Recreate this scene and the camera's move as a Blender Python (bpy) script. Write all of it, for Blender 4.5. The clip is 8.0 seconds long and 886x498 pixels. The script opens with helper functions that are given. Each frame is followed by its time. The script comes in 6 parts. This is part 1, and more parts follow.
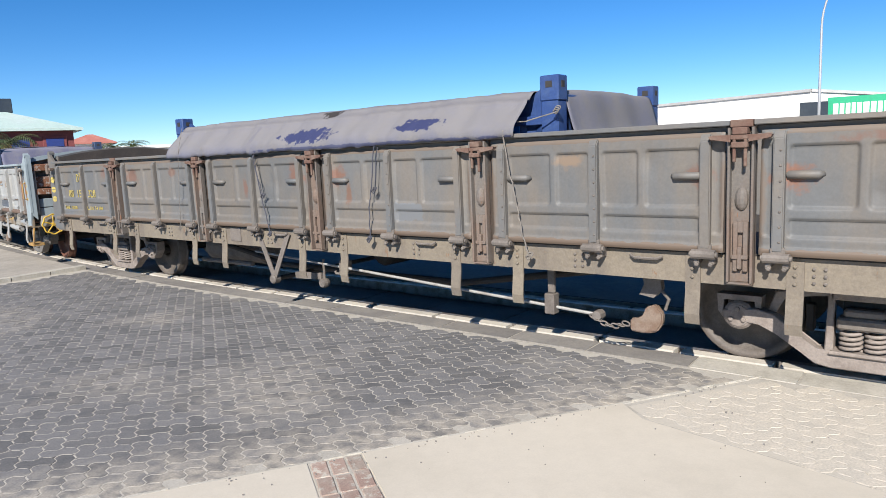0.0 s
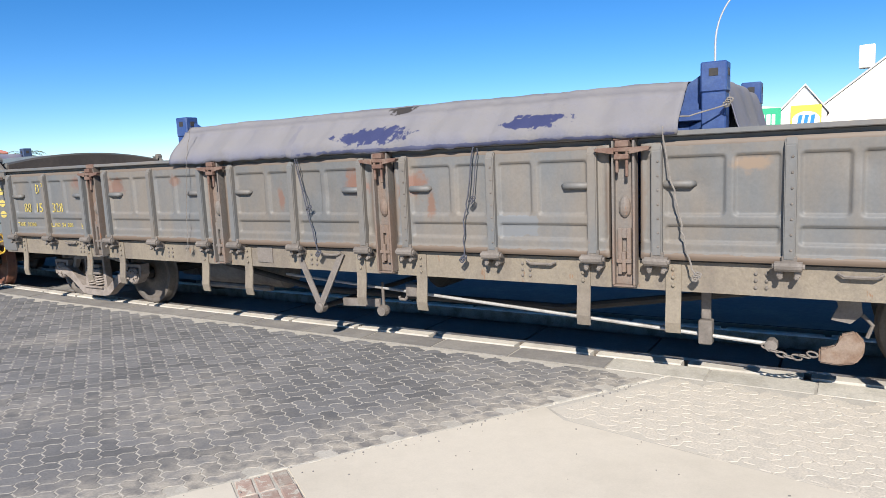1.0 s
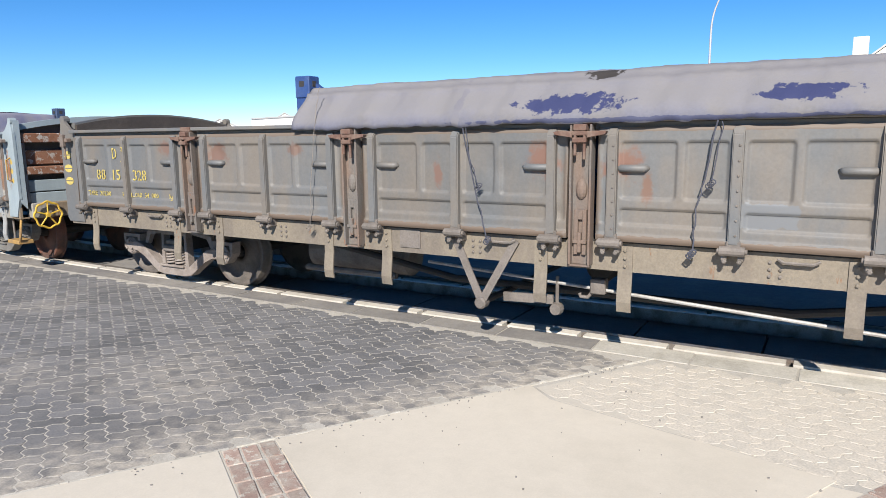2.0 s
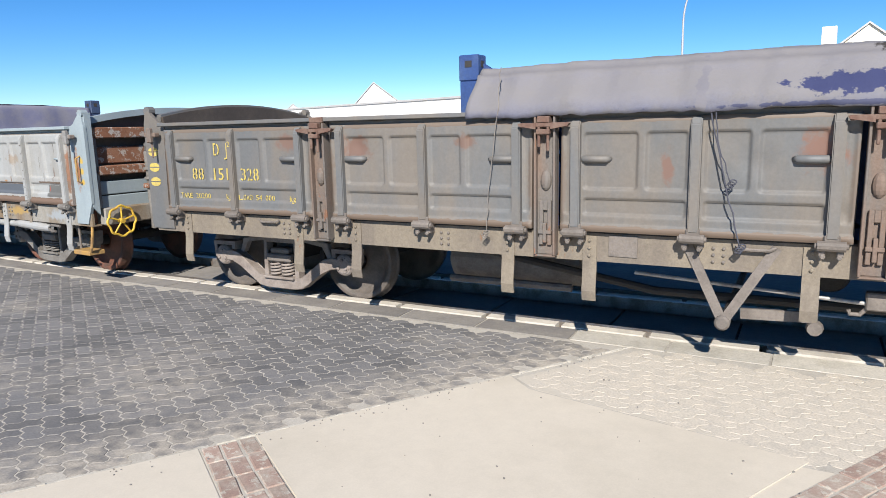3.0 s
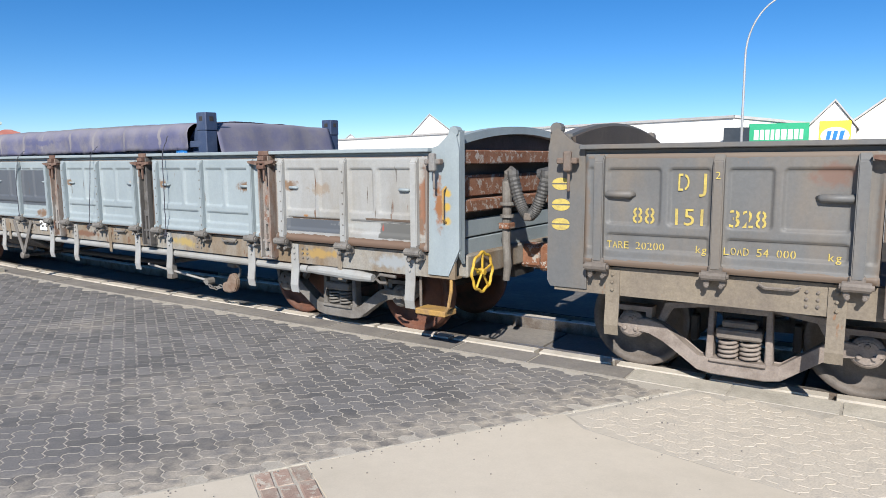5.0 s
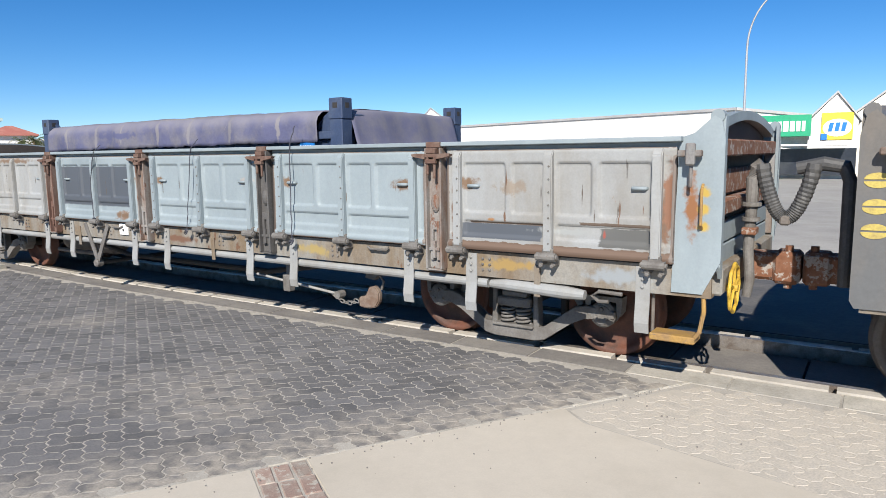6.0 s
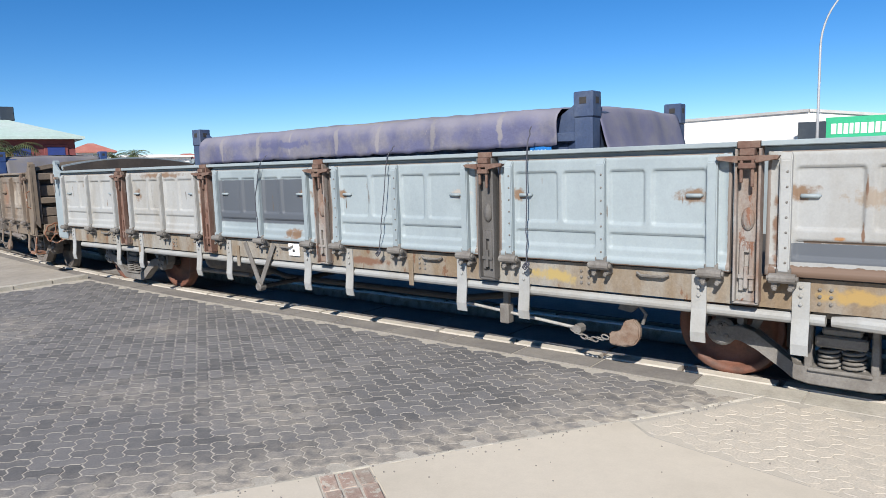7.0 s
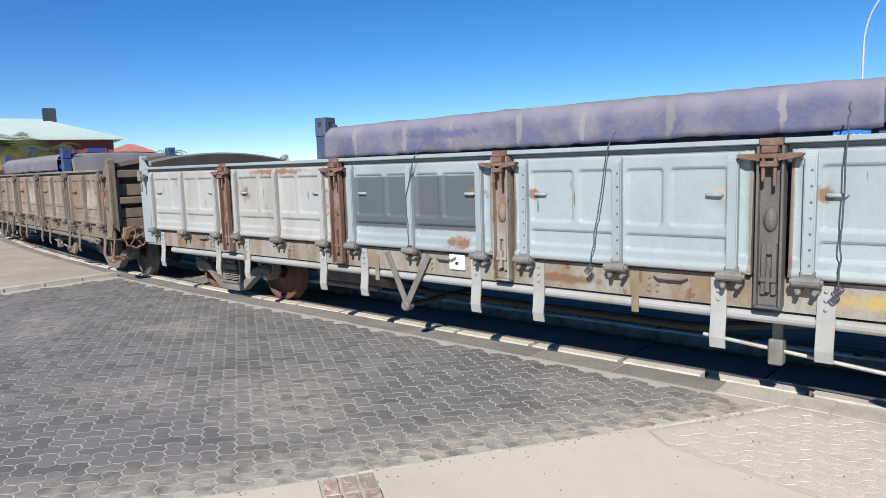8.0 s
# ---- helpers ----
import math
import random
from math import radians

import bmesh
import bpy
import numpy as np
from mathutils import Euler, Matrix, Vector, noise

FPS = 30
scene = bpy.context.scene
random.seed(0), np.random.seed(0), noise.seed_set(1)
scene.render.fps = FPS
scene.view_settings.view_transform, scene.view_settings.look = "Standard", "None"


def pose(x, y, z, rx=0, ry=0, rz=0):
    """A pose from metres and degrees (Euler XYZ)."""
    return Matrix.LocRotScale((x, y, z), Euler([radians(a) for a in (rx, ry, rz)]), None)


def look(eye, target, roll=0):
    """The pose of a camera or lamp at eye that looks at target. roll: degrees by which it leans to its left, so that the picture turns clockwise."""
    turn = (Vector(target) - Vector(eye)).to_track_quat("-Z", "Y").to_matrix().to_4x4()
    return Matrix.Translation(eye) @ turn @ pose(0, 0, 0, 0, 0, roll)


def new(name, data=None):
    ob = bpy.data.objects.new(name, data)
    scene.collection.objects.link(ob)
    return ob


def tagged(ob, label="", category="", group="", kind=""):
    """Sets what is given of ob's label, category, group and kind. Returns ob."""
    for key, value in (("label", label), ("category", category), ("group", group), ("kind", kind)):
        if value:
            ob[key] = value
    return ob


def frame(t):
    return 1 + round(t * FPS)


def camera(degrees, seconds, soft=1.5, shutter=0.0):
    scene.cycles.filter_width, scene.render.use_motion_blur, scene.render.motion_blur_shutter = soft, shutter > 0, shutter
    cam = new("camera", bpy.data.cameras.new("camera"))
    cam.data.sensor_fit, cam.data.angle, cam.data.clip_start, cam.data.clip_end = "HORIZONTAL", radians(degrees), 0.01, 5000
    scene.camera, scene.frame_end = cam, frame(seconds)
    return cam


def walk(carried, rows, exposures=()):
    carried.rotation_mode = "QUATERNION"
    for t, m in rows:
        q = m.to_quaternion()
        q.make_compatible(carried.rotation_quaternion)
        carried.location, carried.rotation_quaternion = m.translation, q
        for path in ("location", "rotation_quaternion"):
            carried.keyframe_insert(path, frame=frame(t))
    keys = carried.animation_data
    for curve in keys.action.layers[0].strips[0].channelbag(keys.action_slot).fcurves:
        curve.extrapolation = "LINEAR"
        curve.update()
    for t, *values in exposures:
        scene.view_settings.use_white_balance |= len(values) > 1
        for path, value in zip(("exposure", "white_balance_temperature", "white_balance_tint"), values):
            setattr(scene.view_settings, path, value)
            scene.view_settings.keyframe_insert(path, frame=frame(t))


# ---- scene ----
from functools import lru_cache

# ---- camera ----
cam = camera(66.36, 8.0, soft=0.85)
# seconds, x, y, z, yaw, pitch, roll of the camera; the last figure is how far the train has gone
ROWS = (
    (0.0, 0.042, -0.006, 1.829, 38.25, -8.21, -2.61, -6.462),
    (0.5, 0.048, -0.011, 1.827, 35.19, -8.66, -3.28, -5.432),
    (1.0, 0.030, -0.062, 1.832, 31.17, -7.65, -2.64, -4.408),
    (1.5, -0.001, -0.082, 1.838, 29.08, -9.10, -0.67, -3.463),
    (2.0, 0.007, -0.085, 1.825, 30.18, -9.48, -0.70, -2.443),
    (3.5, 0.015, -0.108, 1.825, 27.67, -10.24, -1.53, 0.790),
    (4.0, 0.006, -0.126, 1.853, 29.63, -7.79, -0.56, 1.770),
    (4.5, -0.023, -0.109, 1.836, 32.43, -7.30, -0.17, 2.839),
    (6.0, -0.005, -0.079, 1.842, 32.84, -7.95, -0.77, 6.106),
    (6.5, 0.002, -0.094, 1.853, 33.95, -7.80, -1.15, 7.150),
    (7.0, 0.005, -0.089, 1.852, 38.00, -7.08, -1.78, 8.253),
    (7.5, 0.032, 0.020, 1.834, 40.07, -7.38, -1.95, 9.376),
    (8.0, 0.057, 0.099, 1.830, 40.80, -6.96, -1.74, 10.480),
)


def held(x, y, z, yaw, pitch, roll):
    return pose(x, y, z, 0, 0, yaw) @ pose(0, 0, 0, 90 + pitch) @ pose(0, 0, 0, 0, 0, roll)


walk(cam, [(r[0], held(*r[1:7])) for r in ROWS], ((0.0, 0.70), (0.5, 0.78), (1.0, 0.78), (2.0, 0.77), (3.5, 0.71), (4.5, 0.62), (6.0, 0.52), (7.0, 0.56), (8.0, 0.58)))

# ---- light ----
SUN_TO = Vector((-0.29, 0.75, -0.57)).normalized()
world = bpy.data.worlds.new("sky")
scene.world = world
world.use_nodes = True
sky = world.node_tree.nodes.new("ShaderNodeTexSky")
sky.sky_type, sky.sun_disc = "NISHITA", False
sky.sun_elevation = math.asin(-SUN_TO.z)
sky.sun_rotation = math.atan2(-SUN_TO.x, -SUN_TO.y)
sky.air_density, sky.dust_density, sky.ozone_density, sky.altitude = 0.7, 0.0, 5.0, 20
vivid = world.node_tree.nodes.new("ShaderNodeHueSaturation")
vivid.inputs["Saturation"].default_value = 1.25
vivid.inputs["Hue"].default_value = 0.502
world.node_tree.links.new(sky.outputs[0], vivid.inputs["Color"])
world.node_tree.links.new(vivid.outputs[0], world.node_tree.nodes["Background"].inputs[0])
world.node_tree.nodes["Background"].inputs[1].default_value = 0.084
sun = new("sun", bpy.data.lights.new("sun", "SUN"))
sun.data.energy, sun.data.angle, sun.data.color = 5.0, radians(0.53), (1.0, 0.95, 0.88)
sun.matrix_world = look((0, 0, 30), Vector((0, 0, 30)) + SUN_TO)


# ---- materials ----
def paint(name, base, second=None, amount=0.5, scale=3.0, rough=0.7, metal=0.0, grain=60.0, bump=0.15, third=None, third_at=0.62,
          streak=False, vary=0.0, distance=0.01, mottle=1.0):
    """Base colour broken by patches of a second and a third colour, with fine grain, relief and a tint of its own for each object."""
    m = bpy.data.materials.new(name)
    m.use_nodes = True
    nt = m.node_tree
    N, L = nt.nodes, nt.links
    b = N["Principled BSDF"]
    b.inputs["Metallic"].default_value = metal
    co = N.new("ShaderNodeTexCoord")
    info = N.new("ShaderNodeObjectInfo")
    shift = N.new("ShaderNodeVectorMath")
    shift.operation = "MULTIPLY_ADD"
    L.new(info.outputs["Random"], shift.inputs[0])
    shift.inputs[1].default_value = (37.0, 51.0, 23.0)
    L.new(co.outputs["Object"], shift.inputs[2])
    stretch = N.new("ShaderNodeMapping")
    stretch.inputs["Scale"].default_value = (1.0, 1.0, 0.34) if streak else (1, 1, 1)
    L.new(shift.outputs[0], stretch.inputs[0])

    def noise_at(s, detail, r=0.6, run=False):
        n = N.new("ShaderNodeTexNoise")
        n.inputs["Scale"].default_value, n.inputs["Detail"].default_value, n.inputs["Roughness"].default_value = s, detail, r
        L.new((stretch if run else shift).outputs[0], n.inputs["Vector"])
        return n.outputs["Fac"]

    def ramp(src, lo, hi):
        r = N.new("ShaderNodeMapRange")
        r.interpolation_type = "SMOOTHSTEP"
        r.inputs["From Min"].default_value, r.inputs["From Max"].default_value = lo, hi
        L.new(src, r.inputs["Value"])
        return r.outputs[0]

    def mix(fac, a, c):
        x = N.new("ShaderNodeMix")
        x.data_type = "RGBA"
        if isinstance(fac, float):
            x.inputs[0].default_value = fac
        else:
            L.new(fac, x.inputs[0])
        for slot, v in ((6, a), (7, c)):
            if isinstance(v, tuple):
                x.inputs[slot].default_value = (*v, 1)
            else:
                L.new(v, x.inputs[slot])
        return x.outputs[2]

    big = noise_at(scale, 6, run=True)
    fine = noise_at(grain, 4, 0.7)
    col = mix(ramp(big, 0.62 - amount * 0.4, 0.72 - amount * 0.1), base, second or tuple(0.75 * v for v in base))
    if third:
        col = mix(ramp(noise_at(scale * 2.3, 8, 0.72, True), third_at, third_at + 0.05), col, third)
    g = N.new("ShaderNodeMapRange")
    g.inputs["To Min"].default_value, g.inputs["To Max"].default_value = 1 - 0.34 * mottle, 1 + 0.32 * mottle
    both = N.new("ShaderNodeMath")
    both.operation = "MULTIPLY_ADD"
    L.new(noise_at(scale * 9, 5, 0.7), both.inputs[0])
    both.inputs[1].default_value = 0.9
    half = N.new("ShaderNodeMath")
    half.operation = "SUBTRACT"
    L.new(fine, half.inputs[0])
    half.inputs[1].default_value = 0.45
    L.new(half.outputs[0], both.inputs[2])
    L.new(both.outputs[0], g.inputs["Value"])
    v = N.new("ShaderNodeMapRange")
    v.inputs["To Min"].default_value, v.inputs["To Max"].default_value = 1 - vary, 1 + vary
    L.new(info.outputs["Random"], v.inputs["Value"])
    k = N.new("ShaderNodeMath")
    k.operation = "MULTIPLY"
    L.new(g.outputs[0], k.inputs[0]), L.new(v.outputs[0], k.inputs[1])
    hsv = N.new("ShaderNodeHueSaturation")
    L.new(k.outputs[0], hsv.inputs["Value"]), L.new(col, hsv.inputs["Color"])
    L.new(hsv.outputs[0], b.inputs["Base Color"])
    rr = N.new("ShaderNodeMapRange")
    rr.inputs["To Min"].default_value, rr.inputs["To Max"].default_value = max(rough - 0.12, 0.05), min(rough + 0.15, 1)
    L.new(big, rr.inputs["Value"]), L.new(rr.outputs[0], b.inputs["Roughness"])
    bp = N.new("ShaderNodeBump")
    bp.inputs["Strength"].default_value, bp.inputs["Distance"].default_value = bump, distance
    L.new(fine, bp.inputs["Height"]), L.new(bp.outputs[0], b.inputs["Normal"])
    return m


RUST = (0.16, 0.065, 0.032)
GREY = paint("weathered_grey_brown_paint", (0.113, 0.116, 0.117), (0.146, 0.128, 0.108), 0.7, 2.4, 0.6, grain=45, third=(0.19, 0.105, 0.07), third_at=0.70, vary=0.06, streak=True, mottle=0.5, bump=0.06)
GREY_SILL = paint("dusty_brown_sill_paint", (0.19, 0.16, 0.12), (0.145, 0.122, 0.098), 0.6, 2.8, 0.75, third=(0.185, 0.10, 0.055), third_at=0.63, streak=True)
GREY_RUST = paint("rust_streaked_grey_paint", (0.125, 0.112, 0.10), (0.15, 0.105, 0.08), 0.55, 4.0, 0.75, third=(0.18, 0.088, 0.05), third_at=0.60, vary=0.12, streak=True)
BLUE = paint("chalky_pale_blue_paint", (0.25, 0.292, 0.308), (0.215, 0.255, 0.272), 0.6, 1.8, 0.6, third=(0.17, 0.125, 0.09), third_at=0.74, vary=0.05, streak=True, mottle=0.35, bump=0.06)
PALE = paint("faded_cream_blue_paint", (0.295, 0.302, 0.298), (0.25, 0.242, 0.222), 0.6, 2.5, 0.7, third=(0.22, 0.125, 0.07), third_at=0.67, vary=0.04, streak=True, mottle=0.4, bump=0.06)
BLUE_SILL = paint("stained_pale_sill_paint", (0.245, 0.235, 0.21), (0.165, 0.12, 0.075), 0.75, 2.6, 0.75, third=(0.135, 0.07, 0.038), third_at=0.60, streak=True)
BLUE_RUST = paint("rust_eaten_pale_paint", (0.24, 0.238, 0.23), (0.17, 0.13, 0.105), 0.6, 5.0, 0.8, third=(0.165, 0.08, 0.048), third_at=0.60, vary=0.2, streak=True)
BROWN = paint("faded_rust_brown_paint", (0.135, 0.098, 0.07), (0.19, 0.165, 0.138), 0.7, 1.5, 0.75, third=(0.23, 0.205, 0.17), third_at=0.63, vary=0.06, streak=True)
BROWN_SILL = paint("brown_sill_paint", (0.165, 0.13, 0.095), (0.125, 0.10, 0.08), 0.6, 2.0, 0.8)
DOOR_GREY = paint("dark_slate_patch_paint", (0.098, 0.101, 0.102), (0.122, 0.110, 0.094), 0.6, 1.6, 0.6, grain=45, third=(0.19, 0.105, 0.07), third_at=0.70, vary=0.06, streak=True)
STEEL = paint("dusty_brown_grey_steel", (0.16, 0.138, 0.12), (0.11, 0.095, 0.082), 0.6, 5.0, 0.7, third=(0.20, 0.10, 0.06), third_at=0.66)
STEEL_PALE = paint("dusty_pale_steel", (0.165, 0.155, 0.142), (0.115, 0.104, 0.092), 0.6, 5.0, 0.7, third=(0.15, 0.08, 0.045), third_at=0.66)
FRAME_STEEL = paint("pale_dusty_casting", (0.235, 0.20, 0.175), (0.17, 0.14, 0.12), 0.5, 5.0, 0.75, third=(0.19, 0.105, 0.07), third_at=0.66)
# underframe near-black and wheels darkened: their colour carries the shade below the sills
UNDER = paint("shade_dark_underframe_steel", (0.026, 0.024, 0.023), (0.04, 0.035, 0.03), 0.6, 4.0, 0.8)
WHEEL = paint("dusty_wheel_steel", (0.108, 0.09, 0.076), (0.066, 0.057, 0.049), 0.6, 4.0, 0.65)
WHEEL_RED = paint("rusty_red_wheel_steel", (0.13, 0.05, 0.029), (0.064, 0.034, 0.024), 0.6, 4.0, 0.65)
RUSTY = paint("bare_rust", (0.20, 0.095, 0.055), RUST, 0.6, 6.0, 0.85, third=(0.30, 0.27, 0.24), third_at=0.53, bump=0.3)
YELLOW = paint("worn_yellow_paint", (0.52, 0.34, 0.035), (0.42, 0.25, 0.035), 0.5, 9.0, 0.6, third=(0.2, 0.13, 0.07), third_at=0.7)
STENCIL = paint("yellow_stencil_paint", (0.46, 0.36, 0.09), (0.36, 0.28, 0.09), 0.5, 14.0, 0.7, third=(0.28, 0.24, 0.16), third_at=0.66)
CBLUE = paint("dark_blue_container_paint", (0.022, 0.052, 0.165), (0.04, 0.075, 0.18), 0.5, 5.0, 0.5, third=(0.12, 0.13, 0.17), third_at=0.70)
CGREYBLUE = paint("faded_blue_container_paint", (0.035, 0.055, 0.11), (0.055, 0.075, 0.125), 0.5, 5.0, 0.55, third=(0.13, 0.125, 0.12), third_at=0.68)
ROPE = paint("grey_rope", (0.19, 0.17, 0.15), None, 0.5, 20, 0.9)
ROPE_DARK = paint("dark_cord", (0.06, 0.062, 0.08), None, 0.5, 20, 0.9)
# end board colour, darkened to hold the shade on its faces
LOAD = paint("shade_brown_end_board", (0.058, 0.046, 0.038), (0.085, 0.068, 0.055), 0.6, 2.0, 0.75, bump=0.3)
RUBBER = paint("black_rubber_hose", (0.06, 0.06, 0.06), (0.09, 0.088, 0.085), 0.5, 8, 0.6)
BAR_WHITE = paint("white_lettering", (0.8, 0.8, 0.78), (0.74, 0.74, 0.72), 0.3, 2, 0.6)


# ---- mesh tools ----
def part(name, bm, material, parent, label="", smooth=False, at=None):
    """One mesh object under a thing or under a part."""
    me = bpy.data.meshes.new(name)
    bmesh.ops.recalc_face_normals(bm, faces=bm.faces)
    bm.to_mesh(me)
    bm.free()
    me.materials.append(material)
    if smooth:
        me.polygons.foreach_set("use_smooth", [True] * len(me.polygons))
    return mesh_part(name, me, parent, label, at)


def mesh_part(name, me, parent, label="", at=None):
    ob = new(name, me)
    ob.parent = parent
    if at is not None:
        ob.matrix_basis = at
    return tagged(ob, label)


def box(bm, x0, x1, y0, y1, z0, z1, bevel=0.0):
    vs = [bm.verts.new((x, y, z)) for x in (x0, x1) for y in (y0, y1) for z in (z0, z1)]
    fs = [bm.faces.new([vs[i] for i in q]) for q in ((0, 1, 3, 2), (4, 6, 7, 5), (0, 4, 5, 1), (2, 3, 7, 6), (0, 2, 6, 4), (1, 5, 7, 3))]
    if bevel:
        es = list({e for f in fs for e in f.edges})
        bmesh.ops.bevel(bm, geom=es, offset=bevel, segments=1, affect="EDGES", profile=0.5)
    return bm


def boxes(*specs, bevel=0.0):
    bm = bmesh.new()
    for s in specs:
        box(bm, *s, bevel=bevel)
    return bm


def slab(bm, pts, depth, axis="y", at=0.0):
    """A polygon drawn in the x-z plane (axis y), x-y plane (axis z) or y-z plane (axis x), made solid along the axis."""
    def put(a, b, d):
        return {"y": (a, at + d, b), "z": (a, b, at + d), "x": (at + d, a, b)}[axis]
    lo = [bm.verts.new(put(a, b, 0)) for a, b in pts]
    hi = [bm.verts.new(put(a, b, depth)) for a, b in pts]
    bm.faces.new(lo), bm.faces.new(hi)
    for i in range(len(pts)):
        j = (i + 1) % len(pts)
        bm.faces.new((lo[i], lo[j], hi[j], hi[i]))
    return bm


def tube(bm, pts, r, seg=8, caps=True):
    """A round bar or hose through the points."""
    pts = [Vector(p) for p in pts]
    rings = []
    up = Vector((0.31, 0.17, 0.93))
    for i, p in enumerate(pts):
        d = (pts[min(i + 1, len(pts) - 1)] - pts[max(i - 1, 0)]).normalized()
        a = d.cross(up)
        a = a.normalized() if a.length > 1e-3 else d.orthogonal().normalized()
        b = d.cross(a)
        rr = r[i] if isinstance(r, (list, tuple)) else r
        rings.append([bm.verts.new(p + rr * (math.cos(t) * a + math.sin(t) * b)) for t in (2 * math.pi * k / seg for k in range(seg))])
    for u, v in zip(rings, rings[1:]):
        for k in range(seg):
            bm.faces.new((u[k], u[(k + 1) % seg], v[(k + 1) % seg], v[k]))
    if caps:
        bm.faces.new(rings[0][::-1]), bm.faces.new(rings[-1])
    return bm


def tubes(*specs, seg=8):
    bm = bmesh.new()
    for pts, r in specs:
        tube(bm, pts, r, seg)
    return bm


def lathe(bm, profile, seg=24, centre=(0, 0, 0)):
    """A profile of (radius, y) turned about the y axis."""
    rings = []
    for r, y in profile:
        rings.append([bm.verts.new((centre[0] + r * math.cos(t), centre[1] + y, centre[2] + r * math.sin(t))) for t in (2 * math.pi * k / seg for k in range(seg))])
    for u, v in zip(rings, rings[1:]):
        for k in range(seg):
            bm.faces.new((u[k], u[(k + 1) % seg], v[(k + 1) % seg], v[k]))
    bm.faces.new(rings[0][::-1]), bm.faces.new(rings[-1])
    return bm


def sheet(fn, nu, nv, thick=0.0):
    """A grid surface fn(u, v) over the unit square, with an optional thickness along its normals."""
    bm = bmesh.new()
    g = [[bm.verts.new(fn(i / nu, j / nv)) for j in range(nv + 1)] for i in range(nu + 1)]
    for i in range(nu):
        for j in range(nv):
            bm.faces.new((g[i][j], g[i + 1][j], g[i + 1][j + 1], g[i][j + 1]))
    if thick:
        bmesh.ops.recalc_face_normals(bm, faces=bm.faces)
        bmesh.ops.solidify(bm, geom=list(bm.faces), thickness=thick)
    return bm


def thing(name, label, category, group="", at=None):
    ob = new(name)
    ob.empty_display_size = 0.1
    if at is not None:
        ob.matrix_basis = at
    return tagged(ob, label, category, group)


def lettering(text, height, depth=0.003, spacing=1.0):
    cu = bpy.data.curves.new("lettering", "FONT")
    cu.body, cu.size, cu.extrude, cu.space_character, cu.resolution_u = text, height / 0.73, depth, spacing, 3
    tmp = bpy.data.objects.new("lettering", cu)
    scene.collection.objects.link(tmp)
    bpy.context.view_layer.update()
    me = bpy.data.meshes.new_from_object(tmp.evaluated_get(bpy.context.evaluated_depsgraph_get()))
    bpy.data.objects.remove(tmp)
    me.name = "lettering"
    me.materials.clear()
    return me


def smooth_step(a, b, x):
    t = min(max((x - a) / (b - a), 0), 1)
    return t * t * (3 - 2 * t)


# ---- track ----
CENTRE = 6.47        # the track's centre line, from the camera's side
BEND_AT, BEND_R = -8.0, 85.0


def track(s):
    """Place and heading on the centre line: straight, and past the bend a gentle arc away from the road."""
    if s >= BEND_AT:
        return s, CENTRE, 0.0
    a = (BEND_AT - s) / BEND_R
    return BEND_AT - BEND_R * math.sin(a), CENTRE + BEND_R * (1 - math.cos(a)), -a


BOGIE = 5.25


def wagon_pose(s):
    x0, y0, _ = track(s - BOGIE)
    x1, y1, _ = track(s + BOGIE)
    return pose((x0 + x1) / 2, (y0 + y1) / 2, 0, 0, 0, math.degrees(math.atan2(y1 - y0, x1 - x0)))


def gone(t):
    for a, b in zip(ROWS, ROWS[1:]):
        if t <= b[0]:
            return a[7] + (b[7] - a[7]) * (t - a[0]) / (b[0] - a[0])
    return ROWS[-1][7]


# ---- wagons ----
SIDE = 1.40          # hinge plane from the centre line
PITCH = 2.25         # post to post
HALF = 3 * PITCH     # centre to the end post
SILL_LO, SILL_HI, DOOR_LO, DOOR_HI, TOP = 0.76, 0.985, 1.005, 1.875, 1.95
DOOR_W = PITCH - 0.24
RIB = 0.88           # ribs on a door, from its middle


def rounded(x, z, x0, x1, z0, z1, r=0.05):
    """How far a point lies inside a rounded rectangle."""
    dx, dz = max(x0 + r - x, x - x1 + r, 0), max(z0 + r - z, z - z1 + r, 0)
    inner = min(x - x0, x1 - x, z - z0, z1 - z)
    return r - math.hypot(dx, dz) if dx > 0 and dz > 0 else inner


def door_relief(x, z, dents):
    """Depth pressed into the door: four fields above, two long ones below, a slot by either edge."""
    h = DOOR_HI - DOOR_LO
    d = -1.0
    ax = abs(x)
    for x0, x1 in ((0.055, 0.36), (0.41, RIB - 0.05)):
        d = max(d, rounded(ax, z, x0, x1, 0.325, h - 0.105, 0.035))
    d = max(d, rounded(ax, z, 0.055, RIB - 0.05, 0.125, 0.262, 0.03))
    deep = 0.024 * smooth_step(0.0, 0.017, d)
    deep += 0.014 * smooth_step(0.0, 0.012, rounded(ax, z, RIB + 0.045, DOOR_W / 2 - 0.018, 0.13, h - 0.10, 0.02))
    deep -= 0.024 * (1 - smooth_step(0.045, 0.062, z))
    for a, b, r, k in dents:
        deep += k * math.exp(-((x - a) ** 2 + (z - b) ** 2) / r**2)
    return deep


